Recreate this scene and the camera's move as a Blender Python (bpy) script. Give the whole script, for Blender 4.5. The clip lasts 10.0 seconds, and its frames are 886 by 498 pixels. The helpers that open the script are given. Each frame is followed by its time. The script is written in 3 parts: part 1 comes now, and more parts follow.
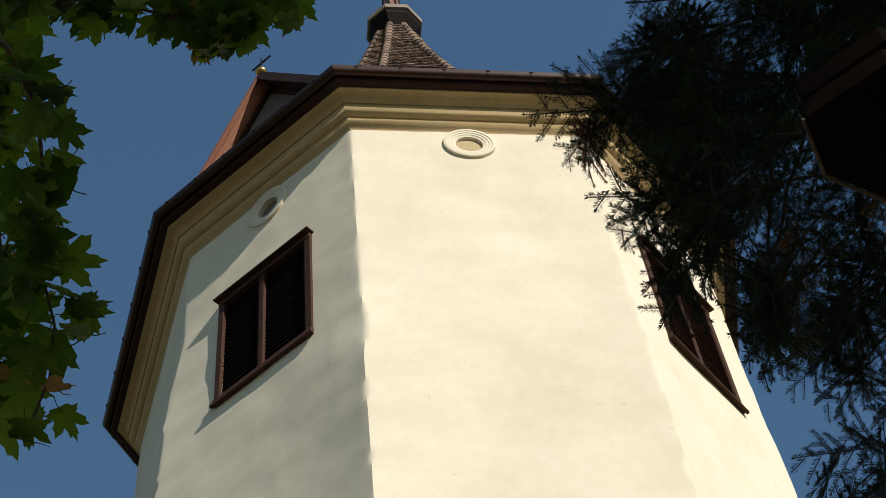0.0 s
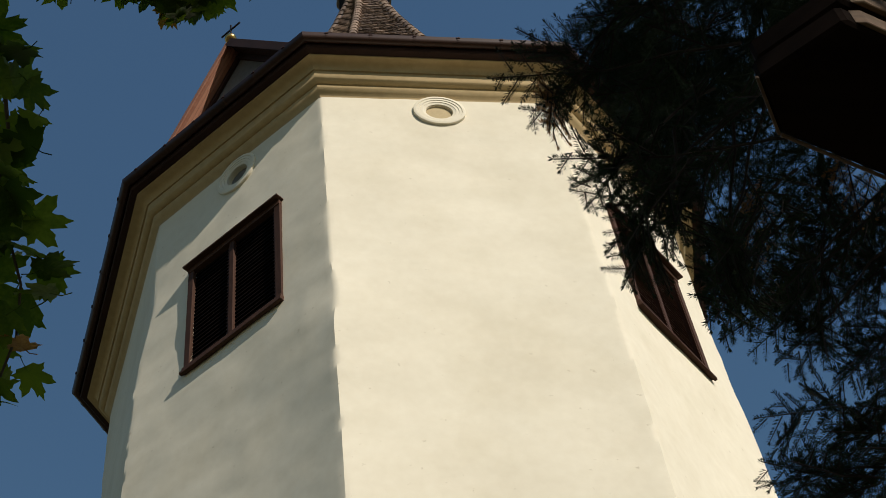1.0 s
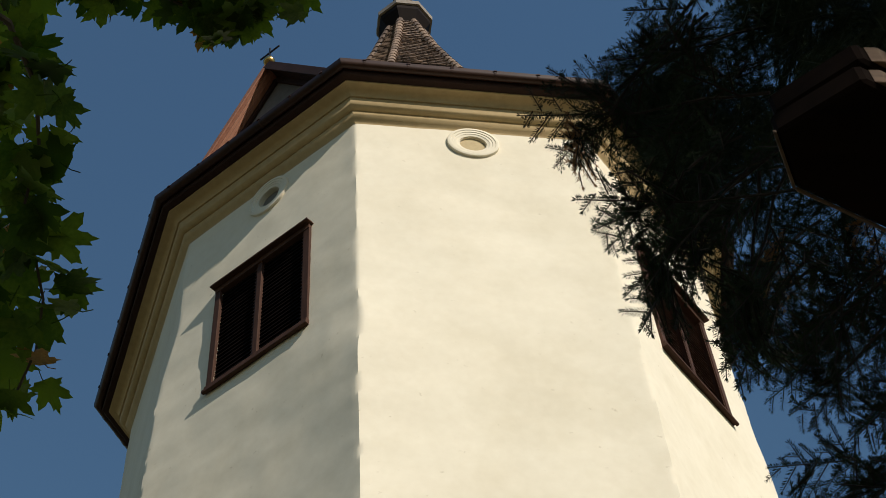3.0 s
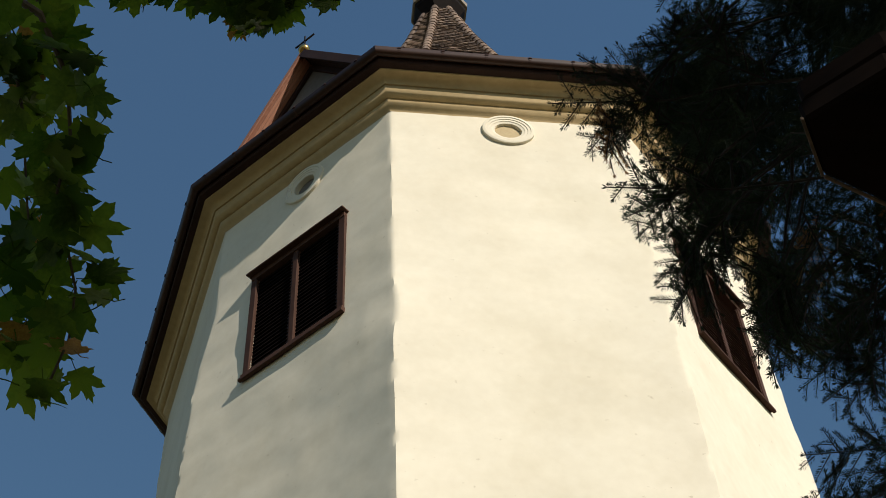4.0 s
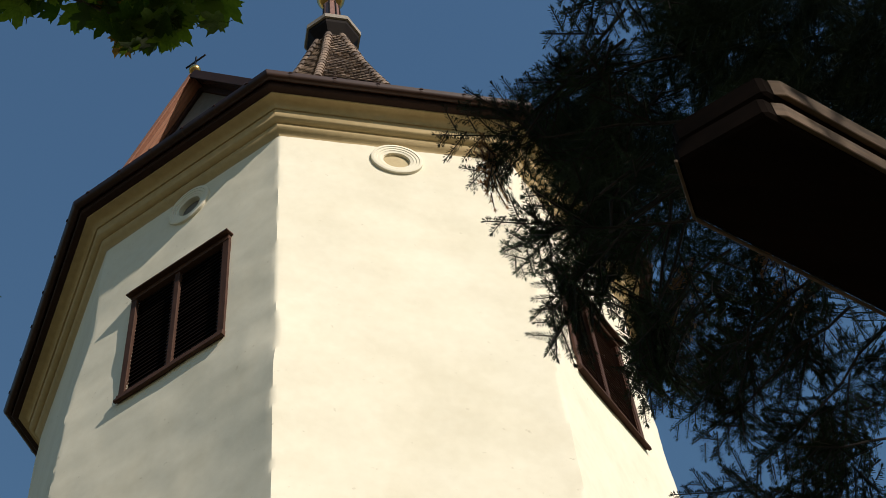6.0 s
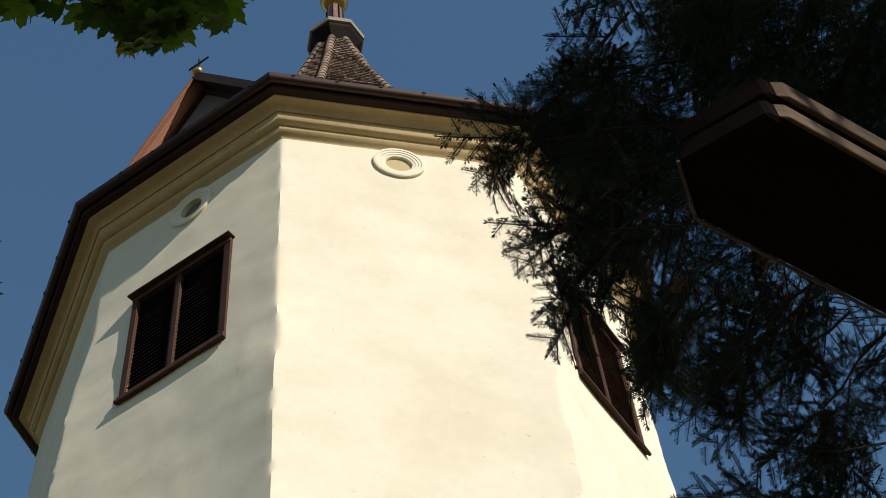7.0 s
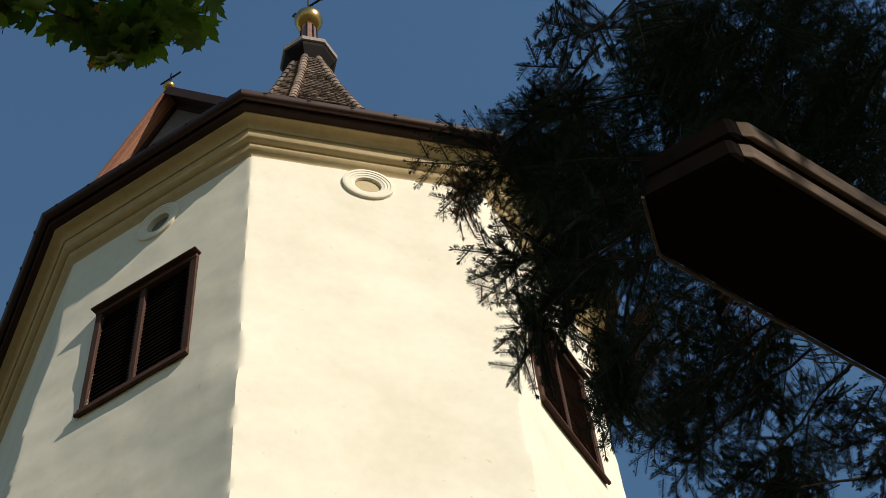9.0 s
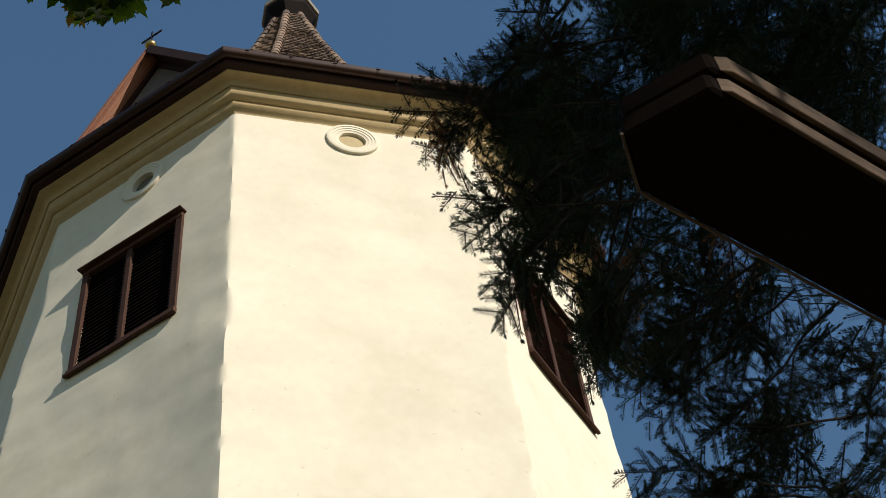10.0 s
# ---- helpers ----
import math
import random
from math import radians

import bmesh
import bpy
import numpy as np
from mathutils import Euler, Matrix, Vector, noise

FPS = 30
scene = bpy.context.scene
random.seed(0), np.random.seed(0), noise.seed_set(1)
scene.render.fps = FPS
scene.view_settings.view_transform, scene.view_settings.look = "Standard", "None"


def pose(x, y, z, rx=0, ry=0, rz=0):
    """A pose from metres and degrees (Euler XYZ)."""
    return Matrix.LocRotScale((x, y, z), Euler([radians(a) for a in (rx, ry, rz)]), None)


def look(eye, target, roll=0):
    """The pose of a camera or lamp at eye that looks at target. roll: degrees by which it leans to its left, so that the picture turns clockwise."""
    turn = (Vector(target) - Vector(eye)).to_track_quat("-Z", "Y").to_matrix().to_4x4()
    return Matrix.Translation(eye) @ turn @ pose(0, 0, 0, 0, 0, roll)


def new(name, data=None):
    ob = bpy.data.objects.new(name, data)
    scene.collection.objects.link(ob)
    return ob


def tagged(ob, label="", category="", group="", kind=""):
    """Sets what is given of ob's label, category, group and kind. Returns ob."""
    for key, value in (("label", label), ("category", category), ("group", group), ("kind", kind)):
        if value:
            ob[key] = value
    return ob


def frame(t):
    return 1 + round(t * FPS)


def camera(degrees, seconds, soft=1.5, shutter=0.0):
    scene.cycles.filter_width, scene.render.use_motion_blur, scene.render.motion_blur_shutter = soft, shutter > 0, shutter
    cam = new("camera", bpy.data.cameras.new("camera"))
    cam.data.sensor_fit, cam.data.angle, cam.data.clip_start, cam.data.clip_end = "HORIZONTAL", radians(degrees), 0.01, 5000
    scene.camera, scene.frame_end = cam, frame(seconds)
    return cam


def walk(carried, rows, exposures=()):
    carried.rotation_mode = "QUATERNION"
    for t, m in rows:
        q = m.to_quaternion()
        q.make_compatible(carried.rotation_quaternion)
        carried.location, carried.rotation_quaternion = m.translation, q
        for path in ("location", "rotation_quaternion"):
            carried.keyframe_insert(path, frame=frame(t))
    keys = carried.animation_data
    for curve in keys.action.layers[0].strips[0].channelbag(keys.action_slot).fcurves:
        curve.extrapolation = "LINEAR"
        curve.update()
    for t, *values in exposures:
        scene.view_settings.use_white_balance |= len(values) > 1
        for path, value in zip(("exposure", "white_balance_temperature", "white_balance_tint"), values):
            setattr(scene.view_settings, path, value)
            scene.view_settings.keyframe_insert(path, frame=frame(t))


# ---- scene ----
# ---- camera and its walk ----
cam = camera(31.29, 10.0, soft=0.7)
PATH = [
    (0.0, pose(-3.056, -15.919, 1.718, 145.706, 4.742, -4.850)),
    (0.2, pose(-3.053, -15.922, 1.707, 144.764, 5.317, -4.821)),
    (0.5, pose(-3.049, -15.924, 1.694, 143.456, 5.959, -4.957)),
    (0.7, pose(-3.048, -15.924, 1.691, 143.255, 5.891, -5.025)),
    (1.0, pose(-3.048, -15.923, 1.689, 144.504, 5.595, -5.486)),
    (1.3, pose(-3.045, -15.924, 1.686, 143.934, 4.470, -6.091)),
    (1.5, pose(-3.042, -15.925, 1.684, 143.620, 3.853, -6.724)),
    (1.7, pose(-3.039, -15.927, 1.682, 144.121, 3.395, -7.355)),
    (2.0, pose(-3.036, -15.930, 1.679, 144.335, 3.718, -8.381)),
    (2.5, pose(-3.036, -15.936, 1.672, 144.580, 2.961, -8.184)),
    (2.7, pose(-3.036, -15.938, 1.675, 145.375, 3.138, -7.870)),
    (3.8, pose(-3.027, -15.944, 1.678, 145.619, 2.454, -5.761)),
    (4.0, pose(-3.025, -15.943, 1.678, 145.072, 2.208, -6.214)),
    (4.3, pose(-3.027, -15.945, 1.678, 146.079, 1.663, -7.927)),
    (4.5, pose(-3.028, -15.946, 1.678, 146.593, 2.446, -9.035)),
    (5.0, pose(-3.023, -15.940, 1.675, 146.514, 3.687, -8.765)),
    (5.2, pose(-3.017, -15.939, 1.679, 146.524, 2.912, -8.927)),
    (5.5, pose(-3.008, -15.938, 1.691, 146.354, 3.076, -10.295)),
    (5.7, pose(-3.007, -15.937, 1.696, 145.878, 4.430, -10.315)),
    (7.0, pose(-3.008, -15.933, 1.688, 146.009, 4.106, -10.676)),
    (7.3, pose(-3.010, -15.933, 1.687, 146.128, 4.181, -10.874)),
    (7.5, pose(-3.011, -15.933, 1.686, 145.940, 4.375, -11.187)),
    (7.8, pose(-3.010, -15.934, 1.683, 146.040, 4.534, -11.738)),
    (8.0, pose(-3.009, -15.935, 1.682, 145.812, 4.944, -12.164)),
    (8.2, pose(-3.010, -15.936, 1.683, 146.114, 5.156, -12.179)),
    (8.5, pose(-3.012, -15.937, 1.685, 146.182, 4.659, -11.637)),
    (8.7, pose(-3.011, -15.939, 1.686, 146.216, 4.075, -11.825)),
    (9.0, pose(-3.007, -15.942, 1.686, 146.675, 4.098, -12.851)),
    (9.2, pose(-3.005, -15.941, 1.683, 145.965, 4.736, -13.100)),
    (9.5, pose(-3.002, -15.938, 1.677, 145.054, 5.371, -13.029)),
    (9.8, pose(-3.000, -15.934, 1.677, 144.909, 5.206, -12.523)),
    (10.0, pose(-2.999, -15.931, 1.677, 145.094, 5.122, -12.208)),
]

EXPOSURES = [(0.0, 0.0), (0.5, -0.16), (1.0, -0.22), (2.0, -0.2), (2.7, -0.16), (3.8, -0.02), (5.0, 0.06), (7.0, 0.09), (10.0, 0.09)]
walk(cam, PATH, EXPOSURES)

# ---- world, sun ----
SUN = Vector((0.578, -0.92, 0.72)).normalized()
SUN_EL = math.asin(SUN.z)
world = bpy.data.worlds.new("world")
scene.world = world
world.use_nodes = True
wn = world.node_tree.nodes
sky = wn.new("ShaderNodeTexSky")
sky.sky_type = "NISHITA"
sky.sun_disc = False
sky.sun_elevation = SUN_EL
sky.sun_rotation = math.atan2(SUN.x, SUN.y)
sky.air_density, sky.dust_density, sky.ozone_density = 2.4, 0.2, 9.4
world.node_tree.links.new(sky.outputs[0], wn["Background"].inputs[0])
wn["Background"].inputs[1].default_value = 0.08
sun = new("sun", bpy.data.lights.new("sun", "SUN"))
sun.data.energy, sun.data.angle, sun.data.color = 5.0, radians(0.55), (1.0, 0.91, 0.79)
sun.matrix_world = look(SUN * 60, (0, 0, 0))


# ---- materials ----
def material(name, rough=0.8, metal=0.0, translucent=0.0):
    m = bpy.data.materials.new(name)
    m.use_nodes = True
    b = m.node_tree.nodes["Principled BSDF"]
    b.inputs["Roughness"].default_value = rough
    b.inputs["Metallic"].default_value = metal
    return m, m.node_tree, b


def varied(name, dark, light, rough=0.8, metal=0.0, big=1.0, small=12.0, stretch=(1, 1, 1), bump=0.2, dist=0.01,
           rand=0.0, spec=0.5, island=False, translucent=0.0, contrast=1.0):
    """Two noise scales between two colours, fine relief, and a shift from piece to piece."""
    m, nt, b = material(name, rough, metal)
    n, l = nt.nodes, nt.links
    tc = n.new("ShaderNodeTexCoord")
    mp = n.new("ShaderNodeMapping")
    mp.inputs["Scale"].default_value = stretch
    l.new(tc.outputs["Object"], mp.inputs[0])
    n1, n2 = n.new("ShaderNodeTexNoise"), n.new("ShaderNodeTexNoise")
    n1.inputs["Scale"].default_value, n1.inputs["Detail"].default_value = big, 6
    n2.inputs["Scale"].default_value, n2.inputs["Detail"].default_value = small, 8
    for k in (n1, n2):
        l.new(mp.outputs[0], k.inputs["Vector"])
    mix = n.new("ShaderNodeMath")
    mix.operation = "MULTIPLY_ADD"
    mix.inputs[1].default_value = 0.45
    l.new(n2.outputs[0], mix.inputs[0])
    half = n.new("ShaderNodeMath")
    half.operation = "MULTIPLY"
    half.inputs[1].default_value = 0.55
    l.new(n1.outputs[0], half.inputs[0])
    l.new(half.outputs[0], mix.inputs[2])
    last = mix.outputs[0]
    if rand:
        src = n.new("ShaderNodeNewGeometry").outputs["Random Per Island"] if island else n.new("ShaderNodeObjectInfo").outputs["Random"]
        add = n.new("ShaderNodeMath")
        add.operation = "MULTIPLY_ADD"
        add.inputs[1].default_value = rand
        l.new(src, add.inputs[0])
        sub = n.new("ShaderNodeMath")
        sub.operation = "SUBTRACT"
        sub.inputs[1].default_value = rand / 2
        l.new(last, sub.inputs[0])
        l.new(sub.outputs[0], add.inputs[2])
        last = add.outputs[0]
    ramp = n.new("ShaderNodeValToRGB")
    ramp.color_ramp.elements[0].position, ramp.color_ramp.elements[1].position = 0.5 - 0.22 / contrast, 0.5 + 0.22 / contrast
    ramp.color_ramp.elements[0].color, ramp.color_ramp.elements[1].color = (*dark, 1), (*light, 1)
    l.new(last, ramp.inputs[0])
    l.new(ramp.outputs[0], b.inputs["Base Color"])
    b.inputs["Specular IOR Level"].default_value = spec
    if bump:
        bp = n.new("ShaderNodeBump")
        bp.inputs["Strength"].default_value, bp.inputs["Distance"].default_value = bump, dist
        l.new(mix.outputs[0], bp.inputs["Height"])
        l.new(bp.outputs[0], b.inputs["Normal"])
    if translucent:
        tr = n.new("ShaderNodeBsdfTranslucent")
        sc = n.new("ShaderNodeMixRGB")
        sc.blend_type = "MULTIPLY"
        sc.inputs[0].default_value = 1
        sc.inputs[2].default_value = (1.6, 1.7, 0.5, 1)
        l.new(ramp.outputs[0], sc.inputs[1])
        l.new(sc.outputs[0], tr.inputs[0])
        ms = n.new("ShaderNodeMixShader")
        ms.inputs[0].default_value = translucent
        l.new(b.outputs[0], ms.inputs[1])
        l.new(tr.outputs[0], ms.inputs[2])
        l.new(ms.outputs[0], n["Material Output"].inputs[0])
    return m


PLASTER = varied("lime_plaster", (0.68, 0.62, 0.49), (0.80, 0.75, 0.62), 0.9, big=0.5, small=7.0, bump=0.16, dist=0.02, spec=0.12, contrast=0.72)
# grey weathering blotches and small pits in the plaster
nt = PLASTER.node_tree
n, l = nt.nodes, nt.links
shader = n["Principled BSDF"]
was = shader.inputs["Base Color"].links[0].from_socket
where = n.new("ShaderNodeTexCoord")
for size, low, high, tone, amount in ((0.85, 0.48, 0.70, (0.68, 0.64, 0.54, 1), 0.2), (9.0, 0.69, 0.76, (0.55, 0.50, 0.42, 1), 0.45)):
    spots = n.new("ShaderNodeTexNoise")
    spots.inputs["Scale"].default_value, spots.inputs["Detail"].default_value = size, 5
    edge = n.new("ShaderNodeMapRange")
    edge.inputs["From Min"].default_value, edge.inputs["From Max"].default_value = low, high
    edge.inputs["To Max"].default_value = amount
    over = n.new("ShaderNodeMixRGB")
    over.blend_type = "MULTIPLY"
    over.inputs[2].default_value = tone
    l.new(where.outputs["Object"], spots.inputs["Vector"])
    l.new(spots.outputs[0], edge.inputs["Value"])
    l.new(edge.outputs[0], over.inputs[0])
    l.new(was, over.inputs[1])
    was = over.outputs[0]
l.new(was, shader.inputs["Base Color"])
TRIM = varied("ochre_trim_paint", (0.40, 0.295, 0.15), (0.54, 0.41, 0.23), 0.85, big=0.8, small=9, bump=0.2, dist=0.01, spec=0.2)
BLIND = varied("ochre_infill", (0.40, 0.31, 0.17), (0.52, 0.42, 0.25), 0.9, big=3, small=25, bump=0.2)
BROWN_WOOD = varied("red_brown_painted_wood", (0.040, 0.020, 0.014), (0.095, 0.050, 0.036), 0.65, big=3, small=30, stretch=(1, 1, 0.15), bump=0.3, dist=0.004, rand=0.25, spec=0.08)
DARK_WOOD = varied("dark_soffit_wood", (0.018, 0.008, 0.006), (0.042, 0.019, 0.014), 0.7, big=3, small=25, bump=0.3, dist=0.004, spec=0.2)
GUTTER = varied("brown_sheet_metal", (0.020, 0.0085, 0.006), (0.058, 0.024, 0.016), 0.42, 0.0, big=1.2, small=14, bump=0.1, dist=0.004, rand=0.15, spec=0.28)
TILE = varied("old_roof_tile", (0.075, 0.048, 0.034), (0.24, 0.165, 0.115), 0.85, big=2, small=20, bump=0.4, dist=0.006, rand=0.5)
TILE_ISLE = varied("old_roof_tile_field", (0.075, 0.048, 0.034), (0.24, 0.165, 0.115), 0.85, big=2, small=20, bump=0.4, dist=0.006, rand=0.5, island=True)
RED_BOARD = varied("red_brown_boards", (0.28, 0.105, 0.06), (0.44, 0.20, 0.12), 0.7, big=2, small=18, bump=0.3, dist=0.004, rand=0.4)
GREY_BOARD = varied("grey_gable_boards", (0.10, 0.09, 0.08), (0.19, 0.17, 0.15), 0.85, big=1.5, small=14, bump=0.3, dist=0.005)
# louvre wood with the shaded side's darkness put into its colour
SHADED_SLAT = varied("shaded_louvre_wood", (0.004, 0.0025, 0.002), (0.010, 0.006, 0.005), 0.9, big=3, small=30, bump=0.3, dist=0.004, rand=0.3, spec=0.03)
COPPER = varied("dark_copper_sheet", (0.005, 0.0032, 0.003), (0.015, 0.009, 0.007), 0.6, 0.0, big=1.5, small=12, bump=0.1, dist=0.003, spec=0.08)
LIT_RIM = varied("sunlit_sheet_rim", (0.17, 0.14, 0.11), (0.34, 0.29, 0.23), 0.5, 0.0, big=2, small=16, bump=0.1, dist=0.003, spec=0.4)
POST = varied("copper_clad_post", (0.13, 0.06, 0.045), (0.30, 0.16, 0.12), 0.45, 0.5, big=2, small=16, bump=0.1, dist=0.003)
GOLD = varied("gilded_metal", (0.42, 0.25, 0.07), (0.66, 0.44, 0.17), 0.26, 1.0, big=3, small=20, bump=0.12, dist=0.01)
IRON = varied("black_iron", (0.015, 0.015, 0.017), (0.04, 0.04, 0.045), 0.5, 0.8, big=4, small=30, bump=0.1)
DARK_INSIDE = varied("belfry_shade_sheet", (0.02, 0.017, 0.014), (0.04, 0.033, 0.028), 0.95, bump=0)
BARK = varied("bark", (0.045, 0.035, 0.028), (0.13, 0.10, 0.075), 0.95, big=4, small=22, stretch=(1, 1, 0.3), bump=0.9, dist=0.03)
TWIG = varied("spruce_twig_bark", (0.009, 0.006, 0.004), (0.025, 0.016, 0.011), 0.9, big=8, small=60, bump=0.4, dist=0.002)
NEEDLE = varied("spruce_needles", (0.010, 0.019, 0.009), (0.028, 0.046, 0.021), 0.75, big=1.5, small=9, bump=0, rand=0.35, spec=0.2)
NEEDLE_DRY = varied("dry_spruce_needles", (0.13, 0.06, 0.02), (0.27, 0.14, 0.05), 0.8, big=1.5, small=9, bump=0, rand=0.3, spec=0.2)
NEEDLE_ISLE = varied("spruce_needle_mass", (0.012, 0.023, 0.012), (0.032, 0.054, 0.026), 0.7, big=1.5, small=9, bump=0, spec=0.2)
LEAF = varied("maple_leaf", (0.032, 0.062, 0.010), (0.095, 0.140, 0.024), 0.55, big=4, small=18, bump=0.2, dist=0.003, rand=0.7, translucent=0.5, spec=0.3)
LEAF_DRY = varied("dry_maple_leaf", (0.17, 0.075, 0.02), (0.34, 0.17, 0.05), 0.7, big=6, small=25, bump=0.2, dist=0.003, translucent=0.35)
CANOPY = varied("maple_foliage", (0.030, 0.058, 0.012), (0.075, 0.125, 0.025), 0.5, big=4, small=18, bump=0, rand=0.6, island=True, translucent=0.38)
# one wood in two tones: shade put into the first, sun into the second
BEAM = varied("shaded_beam_wood", (0.006, 0.0035, 0.0025), (0.018, 0.0095, 0.0065), 0.9, big=2.5, small=22, stretch=(0.2, 2, 2), bump=0.4, dist=0.004, spec=0.05)
BEAM_EDGE = varied("sunlit_beam_edge", (0.035, 0.019, 0.011), (0.20, 0.12, 0.066), 0.8, big=5, small=40, stretch=(0.2, 2, 2), bump=0.5, dist=0.004)
GRASS = varied("dry_gravel_and_grass", (0.045, 0.045, 0.022), (0.10, 0.092, 0.05), 0.95, big=0.6, small=7, bump=0.8, dist=0.04)


# ---- building helpers ----
def linked(name, me, mat, parent=None, label="", smooth=False):
    if mat and not me.materials:
        me.materials.append(mat)
    if smooth:
        me.polygons.foreach_set("use_smooth", [True] * len(me.polygons))
        me.set_sharp_from_angle(angle=radians(38))
    ob = new(name, me)
    ob.parent = parent
    return tagged(ob, label)


def part(name, bm, mat, parent=None, label="", smooth=False):
    bmesh.ops.recalc_face_normals(bm, faces=bm.faces)
    me = bpy.data.meshes.new(name)
    bm.to_mesh(me)
    bm.free()
    return linked(name, me, mat, parent, label, smooth)


def thing(name, label, category, at=(0, 0, 0), group="", kind=""):
    ob = new(name)
    ob.location = at
    ob.empty_display_size = 0.2
    return tagged(ob, label, category, group, kind)


def box(bm, size, m=None, bevel=0.0):
    g = bmesh.ops.create_cube(bm, size=1.0)["verts"]
    bmesh.ops.scale(bm, vec=size, verts=g)
    if bevel:
        es = list({e for v in g for e in v.link_edges})
        r = bmesh.ops.bevel(bm, geom=es, offset=bevel, segments=2, affect="EDGES", profile=0.6)
        g = list({v for f in r["faces"] for v in f.verts} | {v for v in g if v.is_valid})
    if m is not None:
        bmesh.ops.transform(bm, matrix=m, verts=g)
    return g


def revolve(bm, profile, n=32, m=None, close=False):
    rows = []
    for r, z in profile:
        rows.append([bm.verts.new((r * math.cos(2 * math.pi * k / n), r * math.sin(2 * math.pi * k / n), z)) for k in range(n)])
    for a, b in zip(rows, rows[1:]):
        for i in range(n):
            bm.faces.new((a[i], a[(i + 1) % n], b[(i + 1) % n], b[i]))
    if close:
        bm.faces.new(rows[0][::-1])
        bm.faces.new(rows[-1])
    if m is not None:
        bmesh.ops.transform(bm, matrix=m, verts=[v for r in rows for v in r])


def tube(bm, pts, radii, n=8):
    """A round tapered tube along points."""
    rows = []
    for i, p in enumerate(pts):
        a, b = Vector(pts[max(i - 1, 0)]), Vector(pts[min(i + 1, len(pts) - 1)])
        d = (b - a).normalized()
        s = d.cross(Vector((0.3, 0.2, 1)) if abs(d.z) < 0.9 else Vector((1, 0, 0))).normalized()
        u = s.cross(d)
        rows.append([bm.verts.new(Vector(p) + radii[i] * (s * math.cos(2 * math.pi * k / n) + u * math.sin(2 * math.pi * k / n))) for k in range(n)])
    for a, b in zip(rows, rows[1:]):
        for i in range(n):
            bm.faces.new((a[i], a[(i + 1) % n], b[(i + 1) % n], b[i]))
    bm.faces.new(rows[0][::-1])
    bm.faces.new(rows[-1])


def bent(a, b, n=7, sag=0.1, wob=0.04, rnd=random):
    a, b = Vector(a), Vector(b)
    w = [Vector([rnd.uniform(-wob, wob) for _ in range(3)]) for _ in range(n)]
    return [a.lerp(b, i / (n - 1)) + Vector((0, 0, sag * math.sin(math.pi * i / (n - 1)))) + (w[i] if 0 < i < n - 1 else Vector()) for i in range(n)]


# ---- ground ----
bm = bmesh.new()
bmesh.ops.create_grid(bm, x_segments=60, y_segments=60, size=1.0)
for v in bm.verts:
    r = max(abs(v.co.x), abs(v.co.y))
    v.co.x, v.co.y = v.co.x * (40 + 1960 * r ** 4), v.co.y * (40 + 1960 * r ** 4)
    v.co.z = 0.12 * noise.noise(Vector((v.co.x * 0.15, v.co.y * 0.15, 0))) - 0.06
g = part("ground", bm, GRASS, smooth=True)
tagged(g, "dry gravelly churchyard ground with worn grass", "ground", kind="structure")

# ---- church tower: plan ----
TOP = 22.2
PLAN = [Vector(p) for p in ((-1.75, -4.225), (1.75, -4.225), (4.11, -1.836), (4.955, 2.07), (3.2, 4.95), (-3.2, 4.95), (-4.955, 2.07), (-4.11, -1.836))]
N_SIDE = len(PLAN)


def outward(i):
    d = (PLAN[(i + 1) % N_SIDE] - PLAN[i]).normalized()
    return Vector((d.y, -d.x))


def offset(o):
    """The plan grown by o, with mitred corners."""
    out = []
    for i in range(N_SIDE):
        n1, n2 = outward(i - 1), outward(i)
        m = (n1 + n2).normalized()
        out.append(PLAN[i] + m * (o / m.dot(n1)))
    return out


def side_matrix(i, z=0.0, proud=0.0):
    """x along the side, y outward, z up, from the middle of side i."""
    mid, n = (PLAN[i] + PLAN[(i + 1) % N_SIDE]) / 2, outward(i)
    d = (PLAN[(i + 1) % N_SIDE] - PLAN[i]).normalized()
    return Matrix(((d.x, n.x, 0, mid.x + n.x * proud), (d.y, n.y, 0, mid.y + n.y * proud), (0, 0, 1, z), (0, 0, 0, 1)))


def sweep(profile, sides=range(N_SIDE), gap=0.0):
    """A moulding of (out, up) points mitred round the plan."""
    bm = bmesh.new()
    rings = [offset(o) for o, z in profile]
    for i in sides:
        j = (i + 1) % N_SIDE
        d = (PLAN[j] - PLAN[i]).normalized() * gap
        a = [bm.verts.new((*(r[i] + d), TOP + z)) for r, (o, z) in zip(rings, profile)]
        b = [bm.verts.new((*(r[j] - d), TOP + z)) for r, (o, z) in zip(rings, profile)]
        for k in range(len(profile) - 1):
            bm.faces.new((a[k], b[k], b[k + 1], a[k + 1]))
    if len(list(sides)) == N_SIDE:
        bmesh.ops.remove_doubles(bm, verts=bm.verts, dist=1e-4)
    return bm


tower = thing("church_tower", "octagonal church tower with cream lime plaster and brown louvred belfry windows", "tower")

